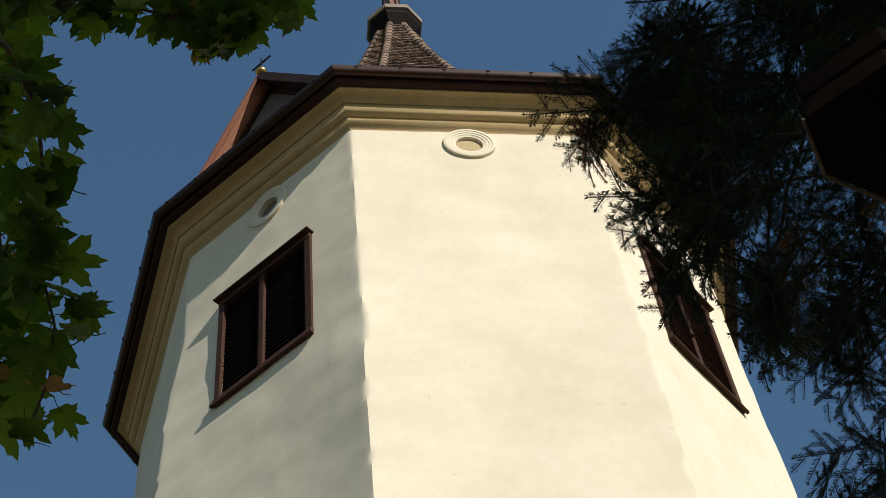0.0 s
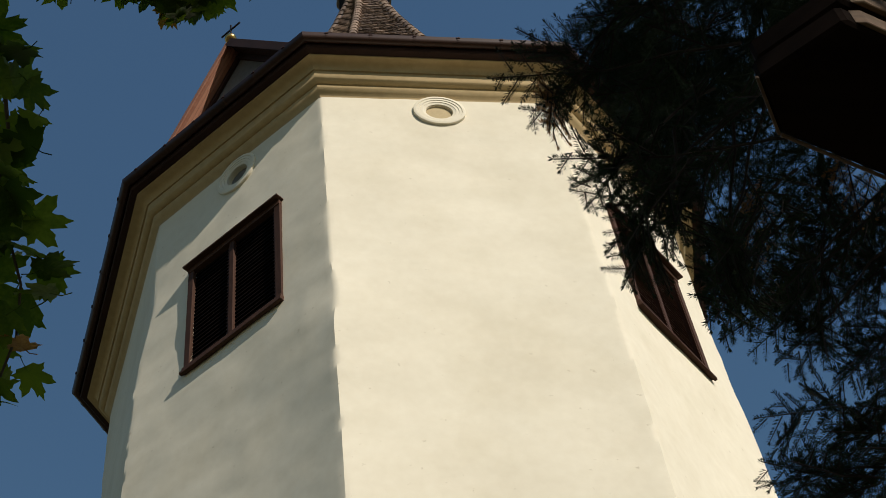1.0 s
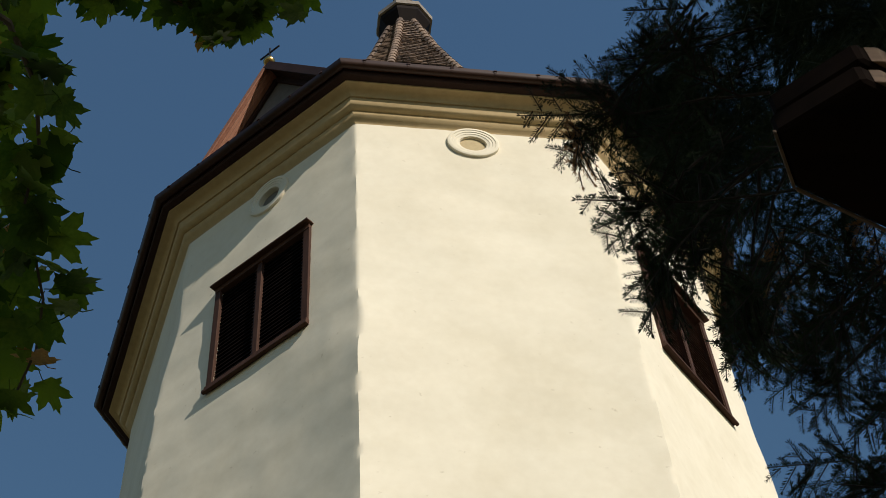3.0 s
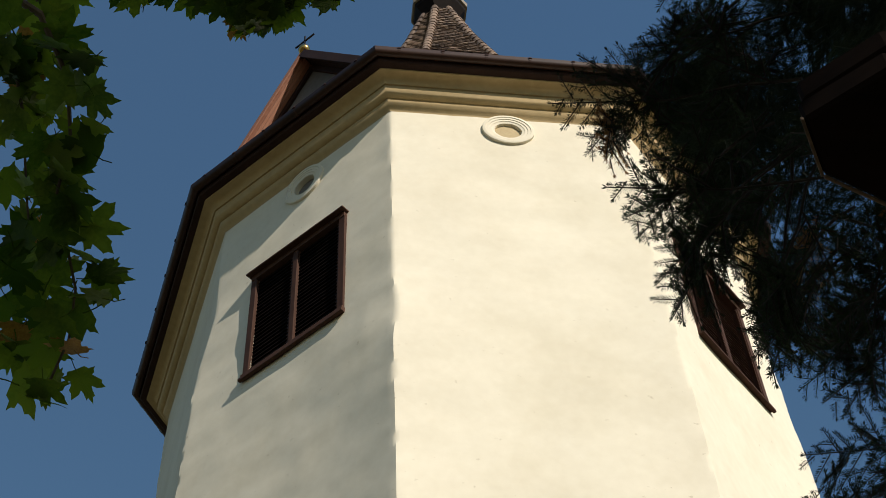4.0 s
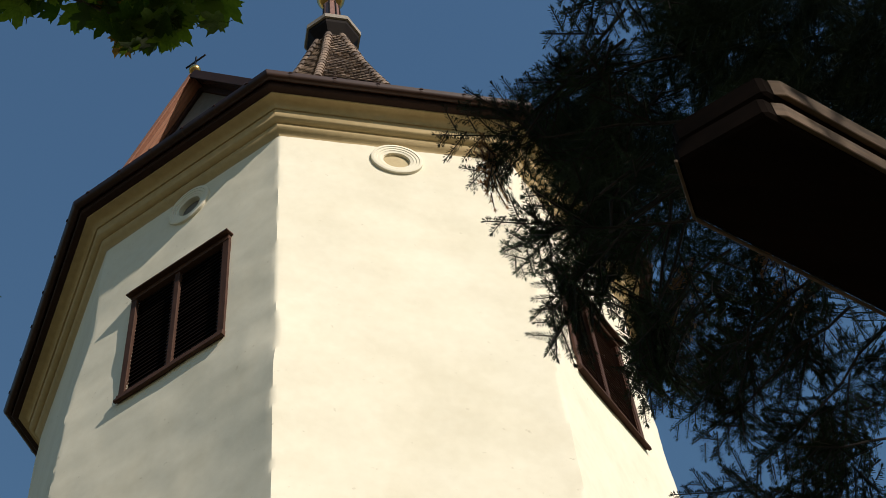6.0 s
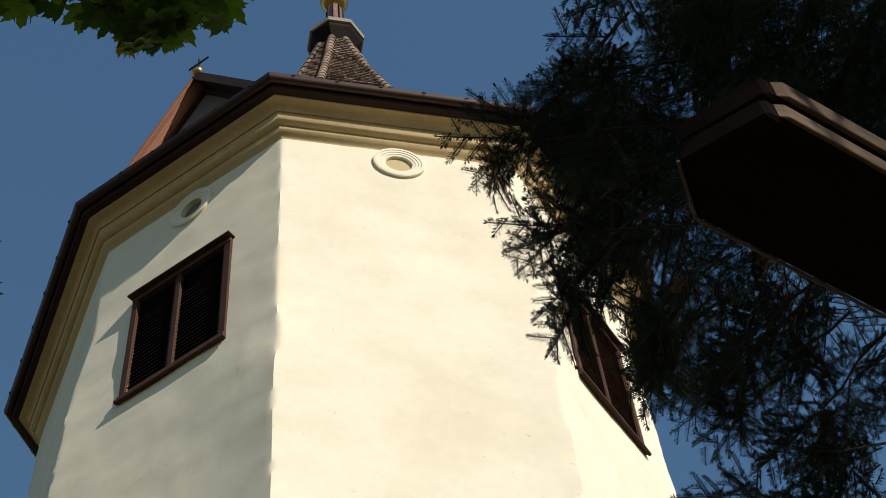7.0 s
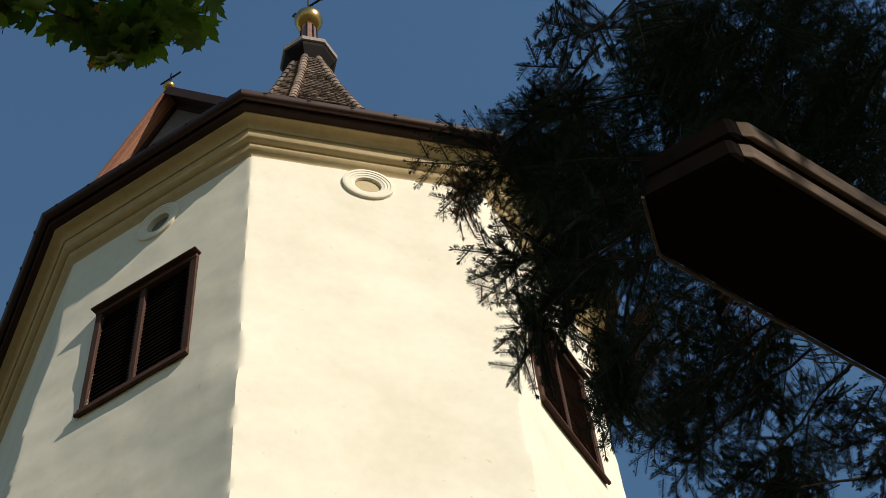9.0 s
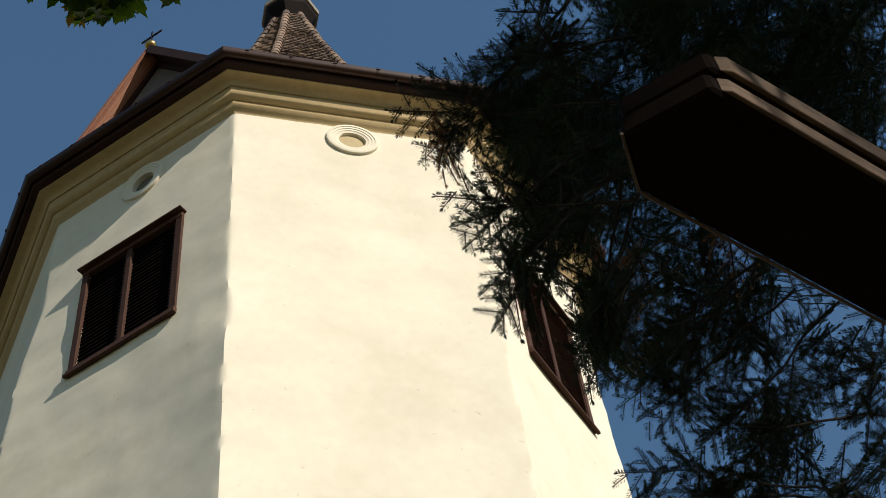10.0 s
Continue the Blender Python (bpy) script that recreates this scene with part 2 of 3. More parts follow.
# wall: plastered, uneven, corners softly rounded
ring = []
for i in range(N_SIDE):
    a, b = PLAN[i], PLAN[(i + 1) % N_SIDE]
    n = outward(i)
    ln = (b - a).length
    steps = max(8, round(ln / (0.09 if i in (0, 1, 7) else 0.3)))
    corner = (outward(i - 1) + n).normalized()
    ring.append((a, corner, 0.0, i))
    for dist in (0.03,):
        ring.append((a.lerp(b, dist / ln), n, dist, i))
    for k in range(1, steps):
        ring.append((a.lerp(b, k / steps), n, min(k, steps - k) * ln / steps, i))
    for dist in (0.03,):
        ring.append((b.lerp(a, dist / ln), n, dist, i))
ALONG = (PLAN[0] - PLAN[7]).normalized()
heights = [0, 4, 8, 11, 13] + [14 + 0.09 * k for k in range(93)]
co, fa = [], []
for z in heights:
    for p, n, e, side in ring:
        q = Vector((p.x, p.y, z))
        d = 0.034 * noise.noise(q * 0.5) + 0.016 * noise.noise(Vector((q.x * 1.3, q.y * 1.3, q.z * 1.9))) + 0.0055 * noise.noise(Vector((q.x * 3.4, q.y * 3.4, q.z * 5.2)))
        d *= 0.85
        d += 0.062 / (1 + math.exp((z - 18.1) / 0.45)) * math.exp(-e / 0.8)
        d *= min(1, (TOP + 0.1 - z) / 0.6 + 0.15)
        if e < 0.001:
            d = d * 1.08 - 0.004 + 0.012 * noise.noise(Vector((p.x, p.y, z * 2.6)))
        # the wall swells round its shaded corner, and is patched out below the window line on the front edge
        near = max(0.0, 1 - (p - PLAN[7]).length / 1.1) if side in (6, 7) else 0.0
        swell = 0.21 * near * max(0.0, min(1.0, (19.9 - z) / 1.0)) * (1 + 0.12 * noise.noise(Vector((3, 1, z * 1.7))))
        lap = 0.055 * math.exp(-((z - 17.3) / 0.42) ** 2) * max(0.0, 1 - (p - PLAN[0]).length / 0.45)
        co.append((p.x + n.x * d - ALONG.x * swell + lap, p.y + n.y * d - ALONG.y * swell, z))
R = len(ring)
for j in range(len(heights) - 1):
    for i in range(R):
        fa.append((j * R + i, j * R + (i + 1) % R, (j + 1) * R + (i + 1) % R, (j + 1) * R + i))
fa.append(tuple(range(R))[::-1])
fa.append(tuple((len(heights) - 1) * R + i for i in range(R)))
me = bpy.data.meshes.new("wall")
me.from_pydata(co, [], fa)
wall = linked("wall", me, PLASTER)

WIN_W, WIN_Z0, WIN_Z1 = 1.77, 17.88, 20.21
WIN_X = {7: -0.02, 1: 0.0}
OC_Z = 21.81
cut = bmesh.new()
for i in (1, 7):
    box(cut, (WIN_W - 0.2, 1.3, WIN_Z1 - WIN_Z0 - 0.2), side_matrix(i, (WIN_Z0 + WIN_Z1) / 2) @ pose(WIN_X[i], 0, 0))
for i in (0, 1, 7):
    revolve(cut, [(0.2, -0.35), (0.2, 0.3)], 28, side_matrix(i, OC_Z) @ pose(0, 0, 0, -90, 0, 0), close=True)
bmesh.ops.recalc_face_normals(cut, faces=cut.faces)
cme = bpy.data.meshes.new("opening")
cut.to_mesh(cme)
cut.free()
cutter = new("opening", cme)
mod = wall.modifiers.new("openings", "BOOLEAN")
mod.object, mod.operation, mod.solver = cutter, "DIFFERENCE", "EXACT"
cutme = bpy.data.meshes.new_from_object(wall.evaluated_get(bpy.context.evaluated_depsgraph_get()))
bpy.data.objects.remove(cutter)
bpy.data.objects.remove(wall)
cutme.name = "wall"
wall = linked("wall", cutme, PLASTER, tower, "uneven cream lime-plastered wall", smooth=True)

# cornice in three runs of moulding
CORNICE = [(0.0, -0.05), (0.015, 0.0), (0.05, 0.03), (0.085, 0.075), (0.10, 0.12), (0.10, 0.15), (0.125, 0.15), (0.155, 0.165), (0.185, 0.19),
           (0.20, 0.21), (0.20, 0.38), (0.225, 0.38), (0.235, 0.42), (0.265, 0.47), (0.30, 0.50), (0.40, 0.505), (0.40, 0.56), (-0.2, 0.6)]
part("cornice", sweep(CORNICE), TRIM, tower, "ochre moulded cornice", smooth=True)
part("soffit_board", sweep([(0.38, 0.548), (0.40, 0.535), (0.50, 0.545), (0.515, 0.56), (0.515, 0.66), (0.36, 0.68)]), DARK_WOOD, tower, "dark brown soffit board")

# gutters, a length for each side, with straps
gprof = [(0.52, 0.735)] + [(0.58 - 0.078 * math.cos(a), 0.70 - 0.085 * math.sin(a)) for a in [math.pi * k / 9 for k in range(10)]] + [(0.664, 0.735), (0.652, 0.742), (0.646, 0.70)]
strap = bmesh.new()
for k in range(8):
    a0, a1 = math.pi * k / 8, math.pi * (k + 1) / 8
    vs = [strap.verts.new((x, 0.58 - 0.084 * math.cos(a), 0.70 - 0.091 * math.sin(a))) for a in (a0, a1) for x in (-0.014, 0.014)]
    strap.faces.new((vs[0], vs[1], vs[3], vs[2]))
box(strap, (0.05, 0.035, 0.022), pose(0, 0.66, 0.712))
strap_me = bpy.data.meshes.new("strap")
bmesh.ops.recalc_face_normals(strap, faces=strap.faces)
strap.to_mesh(strap_me)
strap.free()
for i in range(N_SIDE):
    gut = part("gutter", sweep(gprof, [i]), GUTTER, tower, "half-round brown metal gutter" if i == 0 else "", smooth=True)
    length = (offset(0.58)[(i + 1) % N_SIDE] - offset(0.58)[i]).length
    count = round(length / 0.68)
    for k in range(count):
        s = linked("strap", strap_me, GUTTER, gut)
        s.matrix_local = side_matrix(i, TOP) @ pose((k + 0.5 - count / 2) * length / count, 0, 0)

# belfry windows
slat_bm = bmesh.new()
box(slat_bm, (0.76, 0.15, 0.014), pose(0, 0, 0, -72, 0, 0), 0.003)
slat_me = bpy.data.meshes.new("slat")
slat_bm.to_mesh(slat_me)
slat_bm.free()
# sun and shade put into colour: near-black slats one side, brown the other
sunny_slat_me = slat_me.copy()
slat_me.materials.append(SHADED_SLAT)
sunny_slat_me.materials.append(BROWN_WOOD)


def toothed(size, m, edge, front):
    """An upright board with a row of small pointed teeth along one edge."""
    b = bmesh.new()
    box(b, size, m, 0.008)
    n = 27
    for k in range(n):
        box(b, (0.058, 0.022, 0.058), m @ pose(edge, front, (k + 0.5 - n / 2) * (size[2] - 0.16) / n, 0, 45, 0))
    return b


for i in (7, 1):
    W, H = WIN_W, WIN_Z1 - WIN_Z0
    base = side_matrix(i, WIN_Z0) @ pose(WIN_X[i], 0, 0)
    # dark sheet added in the pocket as the shade of the unlit belfry
    b = bmesh.new()
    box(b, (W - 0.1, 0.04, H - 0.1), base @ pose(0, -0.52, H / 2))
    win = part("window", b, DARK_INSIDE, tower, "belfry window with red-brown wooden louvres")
    b = bmesh.new()
    box(b, (0.10, 0.40, H - 0.14), base @ pose(-(W / 2 - 0.05), -0.15, H / 2), 0.008)
    part("jamb", b, BROWN_WOOD, win)
    part("jamb", toothed((0.11, 0.22, H - 0.14), base @ pose(W / 2 - 0.055, -0.06, H / 2), -0.055, 0.08), BROWN_WOOD, win)
    part("mullion", toothed((0.085, 0.10, H - 0.2), base @ pose(-0.045, -0.01, H / 2), -0.042, 0.03), BROWN_WOOD, win)
    b = bmesh.new()
    box(b, (W, 0.44, 0.11), base @ pose(0, -0.16, H - 0.055), 0.008)
    box(b, (W + 0.07, 0.27, 0.028), base @ pose(0, 0.01, H + 0.012, -8, 0, 0), 0.006)
    part("head", b, BROWN_WOOD, win)
    b = bmesh.new()
    box(b, (W + 0.02, 0.18, 0.11), base @ pose(0, -0.015, 0.055), 0.01)
    box(b, (W + 0.05, 0.05, 0.05), base @ pose(0, 0.075, 0.0), 0.008)
    part("sill", b, BROWN_WOOD, win)
    for x in (-1, 1):
        for k in range(26):
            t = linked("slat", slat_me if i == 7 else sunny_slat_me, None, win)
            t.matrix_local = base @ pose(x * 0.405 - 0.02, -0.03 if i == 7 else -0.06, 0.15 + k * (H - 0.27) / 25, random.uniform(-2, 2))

# round blind windows with stepped plaster rings
RINGS = [(0.205, -0.22), (0.205, 0.012), (0.235, 0.02), (0.25, 0.028), (0.25, 0.036), (0.29, 0.036), (0.295, 0.05), (0.335, 0.052), (0.34, 0.066), (0.372, 0.066), (0.388, 0.056), (0.392, -0.06)]
for i in (0, 7, 1):
    b = bmesh.new()
    revolve(b, [(r, z * 0.65 if z > 0 else z) for r, z in RINGS], 56, side_matrix(i, OC_Z, 0.01) @ pose(0, 0, 0, -90, 0, 0))
    oc = part("round_window", b, PLASTER, tower, "round blind window with stepped plaster ring", smooth=True)
    b = bmesh.new()
    revolve(b, [(0.198, -0.02), (0.198, 0.0), (0.06, 0.008)], 28, side_matrix(i, OC_Z, -0.03 if i == 0 else -0.07) @ pose(0, 0, 0, -90, 0, 0), close=True)
    # side discs are dark grey: the recess shade is put into their colour
    part("infill", b, BLIND if i == 0 else GREY_BOARD, oc, "ochre infill disc" if i == 0 else "infill disc, dark grey for the recess shade")

# ---- roof ----
AX = Vector((-0.12, 0.0))
ROOF = [(1.0, 22.94), (0.86, 23.7), (0.64, 25.4), (0.45, 27.3), (0.36, 29.0), (0.275, 30.3), (0.172, 31.9), (0.064, 33.9)]
eave = offset(0.56)


def roof_ring(k, grow=0.0):
    s, z = ROOF[k]
    # the spire turns regular towards its tip
    t = k / (len(ROOF) - 1)
    out = []
    for i, p in enumerate(eave):
        a = math.pi * (-0.625 + 0.25 * i)
        reg = Vector((math.cos(a), math.sin(a))) * 4.95
        q = p.lerp(reg, min(1, t * 1.6)) * (s + grow) + AX * t
        out.append(Vector((q.x, q.y, z)))
    return out


rr = [roof_ring(k) for k in range(len(ROOF))]
b = bmesh.new()
vv = [[b.verts.new(p) for p in r] for r in rr]
for a, c in zip(vv, vv[1:]):
    for i in range(N_SIDE):
        b.faces.new((a[i], a[(i + 1) % N_SIDE], c[(i + 1) % N_SIDE], c[i]))
roof = part("roof", b, TILE_ISLE, tower, "steep spire roof of grey-brown plain tiles")


def tile_mesh(n=5):
    """A pointed plain tile: x across, y up the slope, z off the roof."""
    b = bmesh.new()
    o = [(-0.086, 0.2), (-0.086, 0.085), (-0.045, 0.02), (0, -0.02), (0.045, 0.02), (0.086, 0.085), (0.086, 0.2)]
    lo = [b.verts.new((x, y, 0.004 + 0.03 * (1 - y / 0.2))) for x, y in o]
    hi = [b.verts.new((x, y, 0.022 + 0.033 * (1 - y / 0.2))) for x, y in o]
    b.faces.new(hi)
    for k in range(len(o) - 1):
        b.faces.new((lo[k], lo[k + 1], hi[k + 1], hi[k]))
    me = bpy.data.meshes.new("roof_tile")
    b.to_mesh(me)
    b.free()
    return me


TILE_ME = tile_mesh()
tiles = []
for side in (0, 7, 1):
    rowz = 29.3
    row = 0
    while rowz < 33.5:
        k = max(j for j in range(len(ROOF) - 1) if ROOF[j][1] <= rowz)
        f = (rowz - ROOF[k][1]) / (ROOF[k + 1][1] - ROOF[k][1])
        a, c = rr[k][side].lerp(rr[k + 1][side], f), rr[k][(side + 1) % 8].lerp(rr[k + 1][(side + 1) % 8], f)
        x = (c - a).normalized()
        up = ((rr[k + 1][side] + rr[k + 1][(side + 1) % 8]) - (rr[k][side] + rr[k][(side + 1) % 8]))
        up = (up - x * up.dot(x)).normalized()
        n = x.cross(up)
        width, off = (c - a).length, 0.5 * (row % 2)
        cnt = int(width / 0.172)
        for q in range(cnt + 1):
            s = (q + off) * 0.172 + (width - cnt * 0.172) / 2 - 0.086
            if 0.03 < s < width - 0.03:
                p = a + x * s
                m = Matrix(((x.x, up.x, n.x, p.x), (x.y, up.y, n.y, p.y), (x.z, up.z, n.z, p.z), (0, 0, 0, 1)))
                tiles.append((side, m @ pose(0, 0, 0.004, random.uniform(-1, 2), random.uniform(-1.5, 1.5), random.uniform(-2, 2))))
        rowz += 0.165
        row += 1

# hip tiles: half-round caps along the visible edges
b = bmesh.new()
for k in range(6):
    a0, a1 = math.pi * k / 6, math.pi * (k + 1) / 6
    w = [b.verts.new((math.cos(a) * r, y, math.sin(a) * r * 0.9)) for a in (a0, a1) for r, y in ((0.115, 0.0), (0.075, 0.34))]
    b.faces.new((w[0], w[1], w[3], w[2]))
    u = [b.verts.new((math.cos(a) * r, 0, math.sin(a) * r * 0.9)) for a in (a0, a1) for r in (0.115, 0.085)]
    b.faces.new((u[0], u[2], u[3], u[1]))
hip_me = bpy.data.meshes.new("hip_tile")
bmesh.ops.remove_doubles(b, verts=b.verts, dist=1e-5)
bmesh.ops.recalc_face_normals(b, faces=b.faces)
b.to_mesh(hip_me)
b.free()
for i in (0, 1, 2, 7):
    z = 29.0
    while z < 33.4:
        k = max(j for j in range(len(ROOF) - 1) if ROOF[j][1] <= z)
        f = (z - ROOF[k][1]) / (ROOF[k + 1][1] - ROOF[k][1])
        p = rr[k][i].lerp(rr[k + 1][i], f)
        up = (rr[k + 1][i] - rr[k][i]).normalized()
        out = Vector((p.x - AX.x, p.y - AX.y, 0))
        n = (out - up * out.dot(up)).normalized()
        x = up.cross(n)
        h = linked("hip_tile", hip_me, TILE, roof)
        h.matrix_local = Matrix(((x.x, up.x, n.x, p.x), (x.y, up.y, n.y, p.y), (x.z, up.z, n.z, p.z), (0, 0, 0, 1))) @ pose(0, 0, 0.0, 4, random.uniform(-4, 4), 0)
        z += 0.27


# spire head: collar, post, ball and cross
def octa(bm, prof, z0=0.0, turn=22.5):
    rows = [[bm.verts.new((AX.x + r * math.cos(radians(turn + 45 * k)), AX.y + r * math.sin(radians(turn + 45 * k)), z0 + z)) for k in range(8)] for r, z in prof]
    for a, c in zip(rows, rows[1:]):
        for i in range(8):
            bm.faces.new((a[i], a[(i + 1) % 8], c[(i + 1) % 8], c[i]))
    return rows


# collar near black and rim pale: shade and sun put into their colours
b = bmesh.new()
octa(b, [(0.26, 33.55), (0.33, 33.5), (0.60, 33.93), (0.615, 34.05)])
head = part("spire_head", b, COPPER, tower, "dark octagonal copper collar at the spire tip")
b = bmesh.new()
octa(b, [(0.60, 34.05), (0.66, 34.06), (0.668, 34.20), (0.28, 34.62), (0.26, 34.62)])
part("collar_rim", b, LIT_RIM, head, "sheet-metal rim, pale for its sunlit edge")
b = bmesh.new()
octa(b, [(0.215, 34.6), (0.185, 35.85), (0.14, 36.0), (0.1, 36.05)])
part("finial_post", b, POST, head, "red-brown copper-clad post")
for k in range(8):
    b = bmesh.new()
    tube(b, [(AX.x + r * math.cos(radians(22.5 + 45 * k)), AX.y + r * math.sin(radians(22.5 + 45 * k)), z) for r, z in ((0.218, 34.62), (0.188, 35.85))], [0.024, 0.02], 6)
    part("seam", b, COPPER, head)
b = bmesh.new()
revolve(b, [(0.015 + 0.325 * math.sin(math.pi * k / 20), -0.325 * math.cos(math.pi * k / 20)) for k in range(21)], 40, Matrix.Translation((AX.x, AX.y, 36.35)))
part("ball", b, GOLD, head, "gilded ball", smooth=True)
b = bmesh.new()
box(b, (0.05, 0.05, 1.5), pose(AX.x, AX.y, 37.35), 0.01)
box(b, (0.8, 0.05, 0.05), pose(AX.x, AX.y, 37.15, 0, 0, -45), 0.01)
for q in (-0.4, 0.4):
    box(b, (0.12, 0.055, 0.12), pose(AX.x, AX.y, 37.15, 0, 0, -45) @ pose(q, 0, 0, 0, 45, 0), 0.01)
part("cross", b, IRON, head, "black iron cross")

# dormer over the side that turns away from the sun
DM = side_matrix(7, 0.0) @ pose(-0.16, 0, -0.1)
APEX, SLOPE, FRONT, BACK, WALLY = 26.1, 1.40, 0.10, -3.4, -0.19
dorm = part("dormer", (lambda b: (b.faces.new([b.verts.new(DM @ Vector(p)) for p in ((-2.0, WALLY, APEX - 2.0 * SLOPE), (2.0, WALLY, APEX - 2.0 * SLOPE), (0, WALLY, APEX - 0.05))]), b)[1])(bmesh.new()), GREY_BOARD, tower, "gabled dormer with grey boarded front")
for sgn in (-1, 1):
    b = bmesh.new()
    sl = math.degrees(math.atan(SLOPE))
    ln = 1.98 / math.cos(radians(sl))
    box(b, (ln, FRONT - BACK, 0.07), DM @ pose(0, (FRONT + BACK) / 2, APEX + 0.09) @ pose(0, 0, 0, 0, sgn * sl, 0) @ pose(sgn * ln / 2, 0, 0))
    part("roof_slope", b, TILE_ISLE, dorm)
    # sun and shade put into colour: left slope's boards red, right slope's dark
    for k in range(5):
        b = bmesh.new()
        box(b, (ln, 0.052, 0.022), DM @ pose(0, FRONT - 0.028 - 0.058 * k, APEX + 0.035) @ pose(0, 0, 0, 0, sgn * sl, 0) @ pose(sgn * ln / 2, 0, 0), 0.004)
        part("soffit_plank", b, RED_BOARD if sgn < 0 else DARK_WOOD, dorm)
    b = bmesh.new()
    box(b, (ln, 0.03, 0.17 if sgn > 0 else 0.1), DM @ pose(0, FRONT + 0.018, APEX + 0.06) @ pose(0, 0, 0, 0, sgn * sl, 0) @ pose(sgn * ln / 2, 0, 0), 0.005)
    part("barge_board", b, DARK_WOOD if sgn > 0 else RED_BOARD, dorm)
    b = bmesh.new()
    box(b, (ln, 0.05, 0.12), DM @ pose(0, WALLY + 0.03, APEX - 0.06) @ pose(0, 0, 0, 0, sgn * sl, 0) @ pose(sgn * ln / 2, 0, 0), 0.005)
    part("rafter_trim", b, DARK_WOOD, dorm)
b = bmesh.new()
revolve(b, [(0.01 + 0.095 * math.sin(math.pi * k / 12), -0.095 * math.cos(math.pi * k / 12)) for k in range(13)], 20, DM @ pose(0, 0.06, APEX + 0.27))
part("ball", b, GOLD, dorm, "small gilded ball", smooth=True)
b = bmesh.new()
box(b, (0.025, 0.025, 0.5), DM @ pose(0, 0.06, APEX + 0.52))
box(b, (0.44, 0.025, 0.03), DM @ pose(0, 0.06, APEX + 0.60))
part("cross", b, IRON, dorm)

# ---- wooden beam on a post ----
U, V = Vector((0.933, 0.36, 0)), Vector((-0.36, 0.933, 0))
TIP = Vector((-2.522, -15.184, 3.05))
BM = Matrix(((U.x, V.x, 0, TIP.x), (U.y, V.y, 0, TIP.y), (0, 0, 1, TIP.z), (0, 0, 0, 1)))
sign = thing("wooden_post", "dark wooden post with a long pointed cross beam", "post", (-1.25, -14.69, 0))


def local(ob, parent):
    ob.parent = parent
    ob.matrix_parent_inverse = Matrix.Translation(-Vector(parent.location))
    return ob


def prism(outline, z0, z1, bevel=0.004):
    b = bmesh.new()
    lo = [b.verts.new(BM @ Vector((x, y, z0))) for x, y in outline]
    hi = [b.verts.new(BM @ Vector((x, y, z1))) for x, y in outline]
    b.faces.new(lo)
    b.faces.new(hi)
    for k in range(len(outline)):
        b.faces.new((lo[k], lo[(k + 1) % len(outline)], hi[(k + 1) % len(outline)], hi[k]))
    bmesh.ops.bevel(b, geom=b.edges[:], offset=bevel, segments=1, affect="EDGES")
    return b


OUT = [(0.0, 0.0), (0.057, 0.0455), (1.75, 0.0455), (1.75, -0.091), (0.045, -0.091)]
# beam darkened for its shade, paler boards only along the sunlit side
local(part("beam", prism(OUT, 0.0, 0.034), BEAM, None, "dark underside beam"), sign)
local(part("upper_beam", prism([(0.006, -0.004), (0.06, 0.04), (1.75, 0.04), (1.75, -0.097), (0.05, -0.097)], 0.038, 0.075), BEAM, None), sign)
local(part("side_board", prism([(0.062, -0.0975), (0.075, -0.104), (1.75, -0.104), (1.75, -0.0975)], 0.041, 0.073, 0.001), BEAM_EDGE, None, "weathered board along the beam, pale for its sunlit side"), sign)
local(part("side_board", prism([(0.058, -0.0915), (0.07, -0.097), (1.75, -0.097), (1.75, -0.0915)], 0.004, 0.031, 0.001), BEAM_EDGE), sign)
# thin pale strips paint the light along the beam's arris
local(part("lit_edge_strip", prism([(0.060, 0.046), (0.060, 0.049), (1.75, 0.049), (1.75, 0.046)], -0.001, 0.004, 0.0004), BEAM_EDGE), sign)
local(part("lit_edge_strip", prism([(-0.003, 0.001), (0.056, 0.0485), (0.059, 0.0465), (0.0, -0.001)], -0.001, 0.004, 0.0004), BEAM_EDGE), sign)
b = bmesh.new()
box(b, (0.15, 0.15, 3.3), pose(-1.25, -14.69, 1.62, 0, 0, 21), 0.008)
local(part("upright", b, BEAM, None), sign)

# ---- spruce ----
rnd = random.Random(7)
spruce = thing("spruce_tree", "dark green spruce with drooping needle sprays", "tree", (0.0, -17.0, 0))


